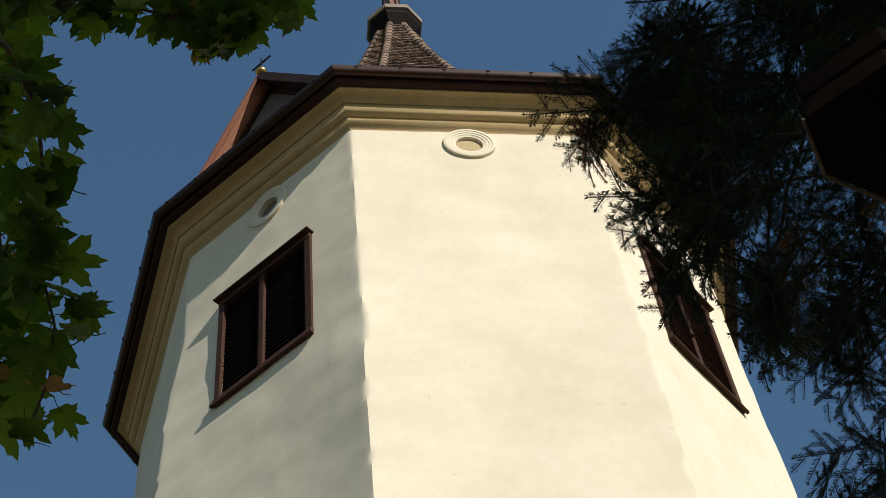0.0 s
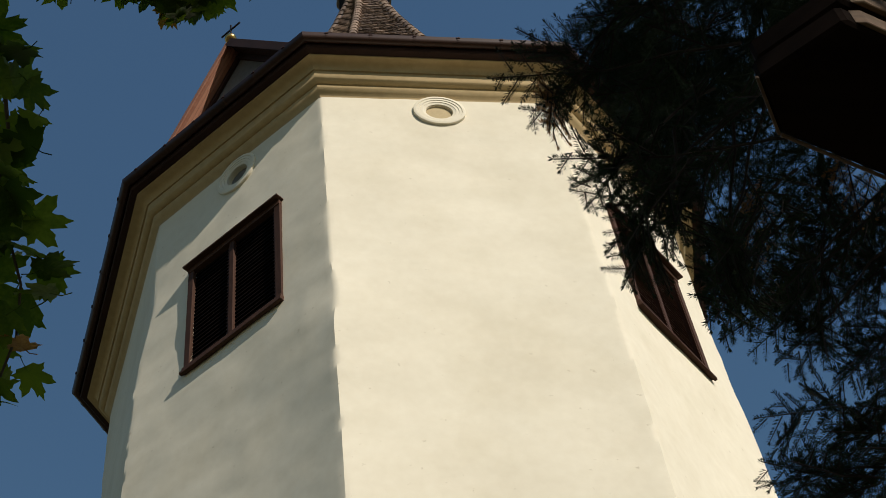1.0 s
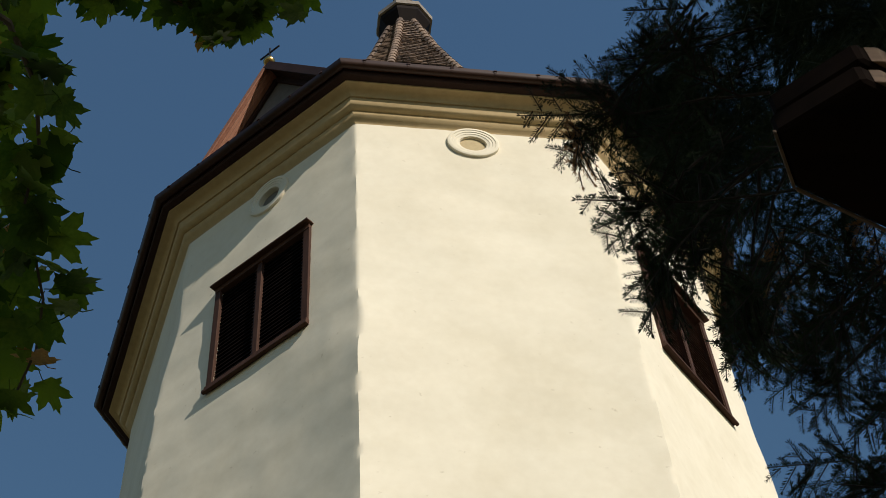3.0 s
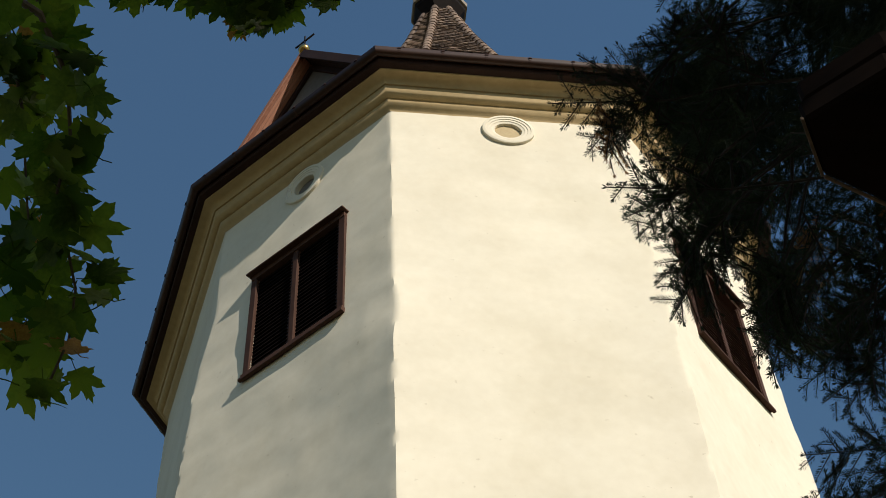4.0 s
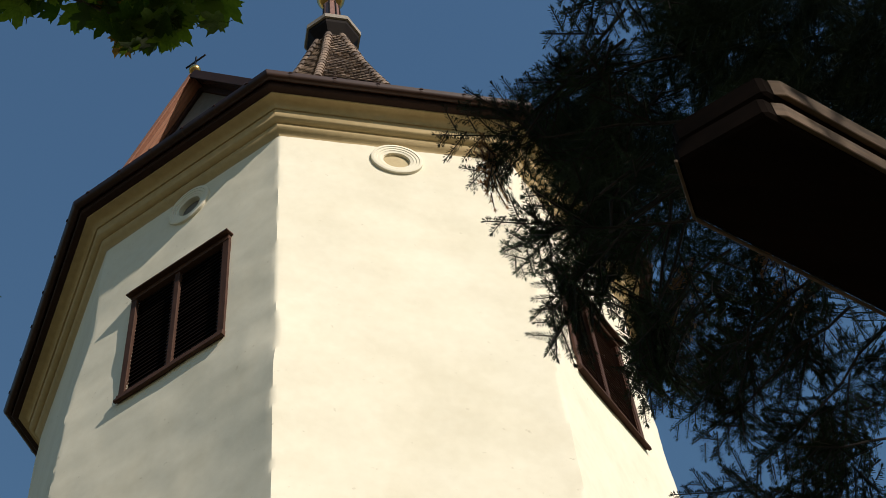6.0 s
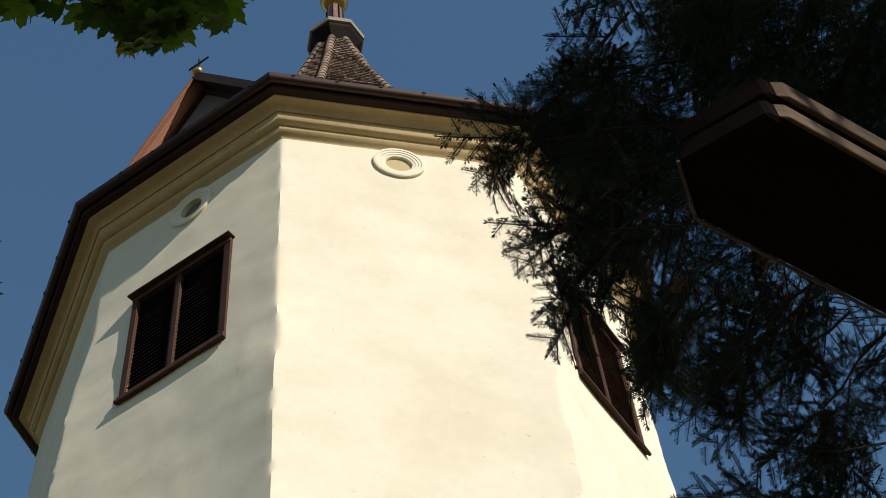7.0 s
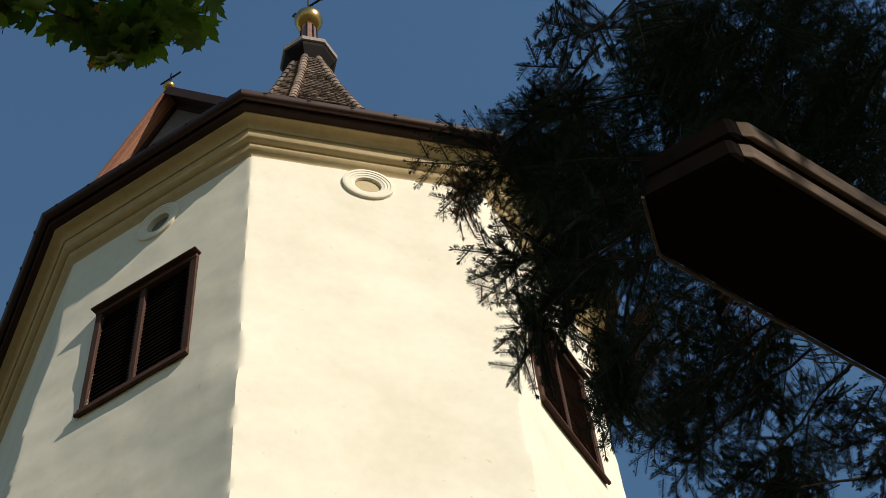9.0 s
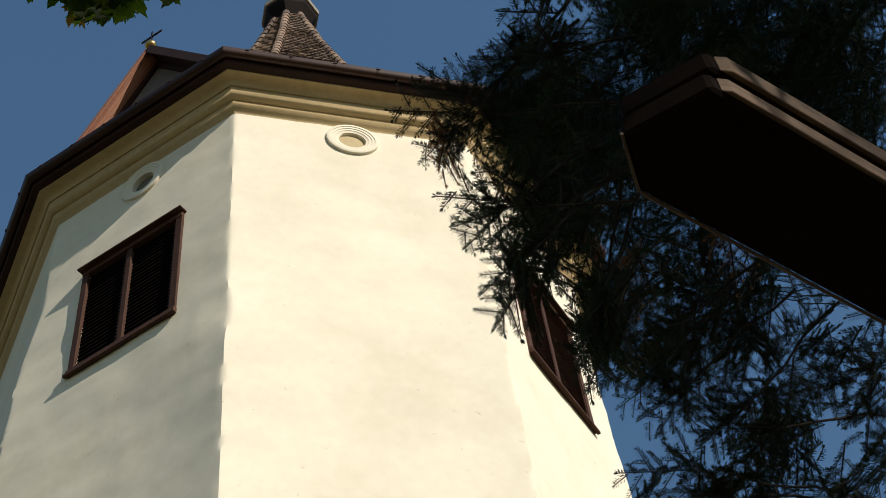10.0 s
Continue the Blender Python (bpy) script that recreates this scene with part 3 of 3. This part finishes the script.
def spray_data(seed, length=0.24, step=0.0036, fine=True, width=0.0013, needle=0.0165):
    """A flat spruce spray along +x: its shoots, then its needles."""
    r = random.Random(seed)
    shoots = [((0, 0, 0), (length, r.uniform(-0.02, 0.02), -0.03), 0.0027)]
    x = 0.02
    side = 1
    while x < length - 0.02:
        ln = (0.030 + 0.52 * (length - x)) * r.uniform(0.65, 1.0)
        ang = radians(r.uniform(42, 60)) * side
        a = (x, 0, -0.03 * x / length)
        e = (x + ln * math.cos(ang), ln * math.sin(ang), a[2] - 0.15 * ln + r.uniform(-0.012, 0.012))
        shoots.append((a, e, 0.0019))
        if ln > 0.075 and fine:
            for q, turn in ((0.40, -46), (0.55, 44)):
                if r.random() < 0.85:
                    p = Vector(a).lerp(Vector(e), q)
                    l2 = max(0.024, ln * (1 - q) * 0.7)
                    a2 = ang + radians(turn)
                    shoots.append((tuple(p), (p.x + l2 * math.cos(a2), p.y + l2 * math.sin(a2), p.z - 0.1 * l2), 0.0015))
        x += r.uniform(0.016, 0.028)
        side = -side
    v, f, mi = [], [], []
    for a, e, rad in shoots:
        a, e = Vector(a), Vector(e)
        d = e - a
        ln = d.length
        d.normalize()
        s = d.cross(Vector((0, 0, 1))).normalized()
        u = s.cross(d)
        i0 = len(v)
        for p, q in ((a, rad), (e, rad * 0.6)):
            for k in range(3):
                v.append(p + q * (s * math.cos(2.094 * k) + u * math.sin(2.094 * k)))
        for k in range(3):
            f.append((i0 + k, i0 + (k + 1) % 3, i0 + 3 + (k + 1) % 3, i0 + 3 + k))
            mi.append(0)
        t = 0.003
        while t < ln:
            p = a + d * t
            for w in (-86, -40, 40, 86) if r.random() < 0.45 else (-80, 80):
                w += r.uniform(-20, 20)
                nl = needle * r.uniform(0.75, 1.15) * (1 - 0.25 * t / ln)
                o = (s * math.sin(radians(w)) + u * math.cos(radians(w)))
                lean = r.uniform(0.35, 0.65)
                tip = p + (o * 0.87 + d * lean) * nl
                sd = d.cross(o).normalized() * width
                sd = sd * 0.5 + d * width * 0.7
                mid = p.lerp(tip, 0.5)
                i0 = len(v)
                v += [p, mid + sd, tip, mid - sd]
                f.append((i0, i0 + 1, i0 + 2, i0 + 3))
                mi.append(1)
            t += step * r.uniform(0.7, 1.3)
        # bud end: a tuft of needles
        for k in range(7):
            o = Vector((r.uniform(-1, 1), r.uniform(-1, 1), r.uniform(-1, 1)))
            tip = e + (d * 1.2 + o * 0.8).normalized() * needle * 0.8
            sd = d.cross(o).normalized() * width
            i0 = len(v)
            v += [e, e.lerp(tip, 0.5) + sd, tip, e.lerp(tip, 0.5) - sd]
            f.append((i0, i0 + 1, i0 + 2, i0 + 3))
            mi.append(1)
    return v, f, mi


def spray_mesh(seed, **k):
    v, f, mi = spray_data(seed, **k)
    me = bpy.data.meshes.new("needle_spray")
    me.from_pydata(v, [], f)
    me.materials.append(TWIG)
    me.materials.append(NEEDLE)
    me.polygons.foreach_set("material_index", mi)
    return me


LENGTHS = (0.26, 0.20, 0.31, 0.15, 0.23)
SPRAYS = [spray_mesh(k + 1, length=ln) for k, ln in enumerate(LENGTHS)]
DRY_SPRAY = SPRAYS[1].copy()
DRY_SPRAY.materials[1] = NEEDLE_DRY


def aim(p, d, roll=0.0, up=(0, 0, 1)):
    """x along d, z as near to up as it can."""
    d = Vector(d).normalized()
    y = Vector(up).cross(d).normalized()
    z = d.cross(y)
    return Matrix(((d.x, y.x, z.x, p[0]), (d.y, y.y, z.y, p[1]), (d.z, y.z, z.z, p[2]), (0, 0, 0, 1))) @ pose(0, 0, 0, roll)


# outer shoots: tip, and the point where each leaves the dense crown
EDGE = [
    ((-2.451, -14.231, 4.790), (-2.252, -14.359, 4.583)),
    ((-2.411, -14.191, 4.643), (-2.324, -14.281, 4.675)),
    ((-2.456, -14.399, 4.184), (-2.206, -14.372, 4.219)),
    ((-2.427, -14.348, 4.084), (-2.289, -14.348, 4.230)),
    ((-2.369, -14.317, 3.985), (-2.221, -14.318, 4.189)),
    ((-2.352, -14.270, 3.946), (-2.234, -14.255, 4.152)),
    ((-2.352, -14.429, 4.645), (-2.174, -14.434, 4.717)),
    ((-2.291, -14.634, 4.502), (-2.163, -14.480, 4.621)),
    ((-2.365, -14.266, 4.559), (-2.311, -14.351, 4.594)),
]
# thin shoots against the sky
HIGH = [
    ((-2.365, -14.745, 4.458), (-2.202, -14.678, 4.610)),
    ((-2.285, -14.710, 4.422), (-2.163, -14.718, 4.617)),
    ((-2.094, -14.707, 4.477), (-2.100, -14.733, 4.716)),
]
HANGING = [
    ((-2.312, -14.306, 4.086), (-2.192, -14.344, 4.196)),
    ((-2.209, -14.270, 4.027), (-2.171, -14.252, 4.254)),
    ((-2.178, -14.248, 4.000), (-2.046, -14.214, 4.184)),
    ((-2.178, -14.209, 3.972), (-2.041, -14.165, 4.147)),
    ((-2.159, -14.167, 3.932), (-2.039, -14.148, 4.133)),
    ((-2.029, -14.051, 4.055), (-2.023, -14.125, 4.240)),
    ((-1.949, -13.956, 4.079), (-1.807, -14.011, 4.193)),
    ((-1.975, -14.009, 4.134), (-1.854, -14.043, 4.239)),
    ((-1.865, -13.982, 4.062), (-1.829, -14.013, 4.205)),
    ((-1.952, -14.080, 4.178), (-1.828, -14.108, 4.275)),
    ((-1.782, -13.899, 4.090), (-1.641, -13.978, 4.219)),
    ((-2.113, -14.166, 4.045), (-2.059, -14.234, 4.202)),
]
LOWEST = [
    ((-1.957, -13.739, 4.032), (-1.780, -13.694, 4.048)),
    ((-1.888, -13.783, 4.039), (-1.748, -13.704, 4.040)),
    ((-1.831, -13.839, 4.062), (-1.665, -13.793, 4.076)),
    ((-1.764, -13.895, 4.076), (-1.624, -13.834, 4.088)),
    ((-1.726, -13.971, 4.118), (-1.588, -13.938, 4.154)),
    ((-1.766, -13.829, 4.019), (-1.601, -13.789, 4.035)),
]


def hang_spray(p, d, size, roll):
    k = min(range(5), key=lambda q: abs(LENGTHS[q] - size) + 0.02 * rnd.random())
    sp = local(linked("needle_spray", SPRAYS[k], None), spruce)
    # outer sprays spread flat towards the open, lit side
    sp.matrix_basis = aim(p, d, roll, (0.15, 0.5, 0.8)) @ Matrix.Scale(size / LENGTHS[k], 4)


for tip, root in HIGH + EDGE + HANGING + LOWEST:
    thin = (tip, root) in HIGH
    tip, root = Vector(tip), Vector(root)
    d = tip - root
    flat = d.cross(Vector((0, 0, 1))).normalized()
    back = root - d.normalized() * 0.28 + Vector((0.04, -0.03, 0.05))
    b = bmesh.new()
    tube(b, bent(back, root, 5, 0.015, 0.008, rnd), [0.004, 0.0038, 0.0035, 0.003, 0.0026], 6)
    local(part("limb", b, TWIG, None), spruce)
    hang_spray(root, d, d.length, rnd.uniform(-20, 20))
    for k in (1,) if thin else (-1, 1):
        swing = k * radians(rnd.uniform(16, 34))
        hang_spray(root.lerp(tip, 0.12), d.normalized() * math.cos(swing) + flat * math.sin(swing), d.length * rnd.uniform(0.5, 0.72), rnd.uniform(-30, 30))
    # side sprays on the older wood behind
    for k in range(0 if thin else 2):
        swing = (-1) ** k * radians(rnd.uniform(28, 55))
        hang_spray(root.lerp(back, 0.35 + 0.45 * k), d.normalized() * math.cos(swing) + flat * math.sin(swing) + Vector((0, 0, rnd.uniform(-0.3, 0.05))), rnd.uniform(0.11, 0.16), rnd.uniform(-35, 35))


def shelf(corners, deep, n, size):
    """Sprays spread over a shelf of foliage between four corners."""
    a, b, c, d = (Vector(q) for q in corners)
    for _ in range(n):
        u, w = rnd.random(), rnd.random()
        p = a.lerp(b, u).lerp(d.lerp(c, u), w) + Vector((0.16, 0.46, 0.87)) * rnd.uniform(0, deep)
        yield p, Vector((rnd.uniform(-1, 0.1), rnd.uniform(-0.5, 0.8), rnd.uniform(-0.8, 0.0))), rnd.uniform(*size)


# open sprays with sky between them, below the dense part
for corners, n in (
        (((-1.941, -14.04, 4.532), (-1.606, -14.184, 4.477), (-1.494, -13.942, 4.245), (-1.78, -13.882, 4.351)), 22),
        (((-1.715, -13.73, 4.191), (-1.483, -13.904, 4.206), (-1.422, -13.619, 3.905), (-1.776, -13.567, 4.072)), 22),
        (((-1.742, -14.011, 4.574), (-1.214, -14.232, 4.431), (-1.112, -13.799, 4.031), (-1.549, -13.667, 4.211)), 48),
        (((-2.154, -14.378, 4.683), (-2.077, -14.43, 4.686), (-1.985, -14.11, 4.469), (-2.048, -14.135, 4.508)), 6)):
    for p, d, size in shelf(corners, 0.5, n, (0.15, 0.26)):
        hang_spray(p, d, size, rnd.uniform(-45, 45))

for p, d in (((-2.352, -14.259, 4.669), (-0.25, 0.1, -0.9)), ((-1.9, -14.15, 4.5), (-0.3, 0.6, -0.6)), ((-1.7, -14.2, 4.6), (0.2, 0.7, -0.5))):
    sp = local(linked("dry_spray", DRY_SPRAY, None), spruce)
    tagged(sp, "rust-brown dead needle spray")
    sp.matrix_basis = aim(p, d, rnd.uniform(-30, 30))


def mass(name, data, places, mat, parent, label, mats=None):
    """Many copies of one shape joined into one mesh."""
    v0, f0, mi0 = data
    v0 = np.array([tuple(q) for q in v0])
    f0 = np.array(f0)
    vs, fs = [], []
    for i, m in enumerate(places):
        a = np.array(m)
        vs.append(v0 @ a[:3, :3].T + a[:3, 3])
        fs.append(f0 + i * len(v0))
    me = bpy.data.meshes.new(name)
    me.from_pydata(np.concatenate(vs).tolist(), [], np.concatenate(fs).tolist())
    ob = linked(name, me, mat)
    ob.parent = parent
    ob.matrix_parent_inverse = Matrix.Translation(-Vector(parent.location))
    return tagged(ob, label, kind="stuff")


trunk_xy = Vector((0.0, -17.0))


# sprays left out along the sun's line to let it down to the beam
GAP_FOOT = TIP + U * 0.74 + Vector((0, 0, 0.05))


def crown_places(n, inside, low, high, scale):
    out = []
    while len(out) < n:
        z = low + (high - low) * rnd.random() ** 1.3
        reach = 3.9 * (1 - (z - 3) / 14)
        a, r = rnd.uniform(0, 2 * math.pi), reach * math.sqrt(rnd.uniform(0.03, 1))
        p = Vector((trunk_xy.x + r * math.cos(a), trunk_xy.y + r * math.sin(a), z))
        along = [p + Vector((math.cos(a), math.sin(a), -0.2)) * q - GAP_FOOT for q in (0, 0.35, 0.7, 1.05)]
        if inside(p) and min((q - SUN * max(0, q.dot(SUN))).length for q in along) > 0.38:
            out.append(aim(p, (math.cos(a), math.sin(a), rnd.uniform(-0.5, 0.1)), rnd.uniform(-40, 40)) @ Matrix.Scale(rnd.uniform(*scale), 4))
    return out


# unseen sunward side, added to shade the foreground; denser side by the tower
coarse = spray_data(11, length=0.55, step=0.011, fine=False, width=0.003, needle=0.016)
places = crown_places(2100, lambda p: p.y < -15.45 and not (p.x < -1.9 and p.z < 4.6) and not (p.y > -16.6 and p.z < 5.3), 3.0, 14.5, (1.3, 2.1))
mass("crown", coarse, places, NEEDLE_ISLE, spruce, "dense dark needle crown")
dense = spray_data(12, length=0.31, step=0.0045, width=0.001)
places = []
for corners, deep, n in (
        (((-2.08, -14.424, 4.8), (-1.708, -14.816, 4.831), (-1.604, -14.164, 4.463), (-1.989, -14.135, 4.611)), 0.9, 135),
        (((-1.899, -14.721, 4.869), (-1.509, -15.151, 4.844), (-1.5, -14.876, 4.757), (-1.899, -14.583, 4.813)), 0.9, 70),
        (((-1.644, -14.529, 5.166), (-1.067, -14.833, 4.999), (-0.91, -14.201, 4.611), (-1.55, -14.203, 4.976)), 1.2, 270),
        (((-1.742, -14.011, 4.574), (-1.214, -14.232, 4.431), (-1.112, -13.799, 4.031), (-1.549, -13.667, 4.211)), 1.0, 16)):
    places += [aim(p, d, rnd.uniform(-45, 45)) @ Matrix.Scale(q, 4) for p, d, q in shelf(corners, deep, n, (0.6, 0.95))]
places += [aim(p, d, rnd.uniform(-45, 45)) @ Matrix.Scale(q, 4) for p, d, q in shelf(((-2.248, -14.494, 4.652), (-2.131, -14.574, 4.657), (-2.028, -14.179, 4.405), (-2.136, -14.203, 4.457)), 0.5, 50, (0.35, 0.55))]
places += [aim(p, d, rnd.uniform(-45, 45)) @ Matrix.Scale(q, 4) for p, d, q in shelf(((-2.251, -14.352, 4.811), (-2.164, -14.405, 4.815), (-2.089, -14.231, 4.701), (-2.174, -14.211, 4.714)), 0.3, 40, (0.3, 0.45))]
mass("inner_sprays", dense, places, NEEDLE_ISLE, spruce, "")
b = bmesh.new()
tube(b, [(0.0, -17.0, -0.1), (0.0, -17.0, 1.0), (0.03, -16.98, 5), (0.0, -17.0, 10), (0.0, -17.0, 15)], [0.26, 0.2, 0.16, 0.09, 0.02], 14)
local(part("trunk", b, BARK, None, "grey-brown scaly trunk", smooth=True), spruce)

# ---- maple ----
rnd = random.Random(21)
maple = thing("maple_tree", "maple with dark green lobed leaves, a few turning brown", "tree", (-6.4, -17.2, 0))
HALF = [(90, 1.0), (84, 0.80), (78, 0.84), (73, 0.66), (64, 0.50), (58, 0.70), (50, 0.78), (42, 0.98), (36, 0.80), (27, 0.78), (22, 0.60), (8, 0.46), (2, 0.60), (-8, 0.60), (-14, 0.74), (-22, 0.52), (-42, 0.44), (-70, 0.30)]


def leaf_mesh(seed, mat):
    r = random.Random(seed)
    b = bmesh.new()
    pts = []
    for s in (1, -1):
        seq = HALF if s == 1 else HALF[1:][::-1]
        for a, q in seq:
            q *= 0.5 * r.uniform(0.92, 1.08)
            x, y = s * q * math.cos(radians(a)), q * math.sin(radians(a))
            pts.append((x, y))
    def height(x, y):
        return 0.10 * abs(x) - 0.22 * y * y + 0.05 * math.sin(7 * x + seed) * abs(y) - 0.16 * x * x
    c = b.verts.new((0, -0.02, 0))
    ring = [b.verts.new((x, y, height(x, y))) for x, y in pts]
    mid = [b.verts.new((x * 0.55, y * 0.55, height(x * 0.55, y * 0.55) + 0.012)) for x, y in pts]
    n = len(ring)
    for k in range(n):
        j = (k + 1) % n
        b.faces.new((mid[k], mid[j], ring[j], ring[k]))
        b.faces.new((c, mid[j], mid[k]))
    # leaf stalk
    st = [(0, -0.02, 0.0), (0.015, -0.2, -0.02), (0.01, -0.34, 0.03)]
    prev = None
    for p in st:
        row = [b.verts.new((p[0] + dx, p[1], p[2] + dz)) for dx, dz in ((-0.009, 0), (0.009, 0), (0, 0.014))]
        if prev:
            for k in range(3):
                b.faces.new((prev[k], prev[(k + 1) % 3], row[(k + 1) % 3], row[k]))
        prev = row
    me = bpy.data.meshes.new("leaf")
    bmesh.ops.recalc_face_normals(b, faces=b.faces)
    b.to_mesh(me)
    b.free()
    me.materials.append(mat)
    me.polygons.foreach_set("use_smooth", [True] * len(me.polygons))
    return me


LEAVES = [leaf_mesh(s, LEAF) for s in range(5)]
DRY = leaf_mesh(9, LEAF_DRY)
maple_o = Vector(maple.location)


def twig_leaves(pts, count, spread, size, droop=0.0):
    for _ in range(count):
        s = rnd.uniform(0, len(pts) - 1.001)
        p = Vector(pts[int(s)]).lerp(Vector(pts[int(s) + 1]), s - int(s))
        p += Vector([max(-1.7, min(1.7, rnd.gauss(0, 1))) * q for q in spread]) - Vector((0, 0, droop))
        lf = linked("leaf", DRY if rnd.random() < 0.035 else LEAVES[rnd.randrange(5)], None)
        lf.parent = maple
        lf.matrix_parent_inverse = Matrix.Translation(-maple_o)
        # blades hang outward, more or less level
        lf.matrix_basis = Matrix.Translation(p) @ pose(0, 0, 0, rnd.gauss(-20, 22), rnd.gauss(0, 22), rnd.uniform(0, 360)) @ Matrix.Scale(size * rnd.uniform(0.8, 1.15), 4)


def branch(pts, r0, r1):
    b = bmesh.new()
    n = len(pts)
    tube(b, pts, [r1 + (r0 - r1) * (1 - k / (n - 1)) ** 4 for k in range(n)], 7)
    return local(part("branch", b, BARK, None), maple)


high = [(-3.961, -13.764, 6.192), (-3.762, -13.75, 6.222), (-3.578, -13.761, 6.253), (-3.365, -13.714, 6.251), (-3.218, -13.663, 6.234), (-3.106, -13.69, 6.251), (-3.028, -13.787, 6.299)]
branch([(-6.3, -17.1, 3.6), (-5.2, -15.2, 5.6)] + high, 0.05, 0.004)
high2 = [(-3.939, -13.778, 6.428), (-3.555, -13.761, 6.478), (-3.313, -13.69, 6.465), (-3.11, -13.685, 6.471), (-3.011, -13.789, 6.519)]
branch([(-5.2, -15.2, 5.6)] + high2, 0.018, 0.003)
twig_leaves(high, 105, (0.05, 0.04, 0.04), 0.15)
twig_leaves(high2, 75, (0.07, 0.05, 0.05), 0.15)
low = [(-3.48, -14.675, 4.134), (-3.43, -14.579, 4.091), (-3.42, -14.492, 4.041), (-3.437, -14.41, 3.985), (-3.395, -14.275, 3.898), (-3.4, -14.206, 3.844), (-3.43, -14.144, 3.786)]
branch([(-6.3, -17.1, 3.0), (-4.4, -15.3, 4.1)] + low, 0.016, 0.0025)
twig_leaves(low, 44, (0.028, 0.03, 0.025), 0.115)
back = [(-3.567, -14.563, 4.285), (-3.534, -14.43, 4.217), (-3.516, -14.282, 4.126), (-3.491, -14.164, 4.047), (-3.481, -14.035, 3.946)]
branch([(-4.4, -15.3, 4.1)] + back, 0.01, 0.002)
twig_leaves(back, 62, (0.035, 0.045, 0.04), 0.115)
mid = [(-3.75, -14.61, 4.96), (-3.66, -14.40, 4.90), (-3.62, -14.33, 4.86)]
branch([(-5.0, -16.0, 4.6)] + mid, 0.02, 0.003)
twig_leaves(mid, 34, (0.05, 0.06, 0.05), 0.13)
b = bmesh.new()
tube(b, [(-6.4, -17.2, -0.1), (-6.4, -17.2, 0.8), (-6.35, -17.15, 3.2), (-6.2, -17.1, 6), (-6.0, -17.0, 9)], [0.3, 0.22, 0.19, 0.13, 0.04], 14)
local(part("trunk", b, BARK, None, "grey furrowed trunk", smooth=True), maple)
lv = LEAVES[0]
ldata = ([v.co.copy() for v in lv.vertices], [tuple(p.vertices) for p in lv.polygons if len(p.vertices) == 4], None)
places = []
while len(places) < 2200:
    a, r, z = rnd.uniform(0, 2 * math.pi), 3.4 * math.sqrt(rnd.random()), rnd.uniform(4.5, 10)
    p = Vector((-6.1 + r * math.cos(a), -17.1 + r * math.sin(a), z))
    if p.y > -15.2 and p.x > -5.2:
        continue
    places.append(Matrix.Translation(p) @ pose(0, 0, 0, rnd.gauss(-15, 25), rnd.gauss(0, 25), rnd.uniform(0, 360)) @ Matrix.Scale(rnd.uniform(0.13, 0.19), 4))
mass("crown", ldata, places, CANOPY, maple, "green maple crown")

# ---- roof tiles, last ----
front = [m for s, m in tiles if s == 0]
rest = [m for s, m in tiles if s != 0]
for m in front[:290]:
    t = linked("roof_tile", TILE_ME, TILE, roof)
    t.matrix_local = m
tv = [v.co.copy() for v in TILE_ME.vertices]
b = bmesh.new()
for m in rest + front[290:]:
    vs = [b.verts.new(m @ v) for v in tv]
    for p in TILE_ME.polygons:
        b.faces.new([vs[q] for q in p.vertices])
tagged(part("tile_field", b, TILE_ISLE, roof), kind="stuff")
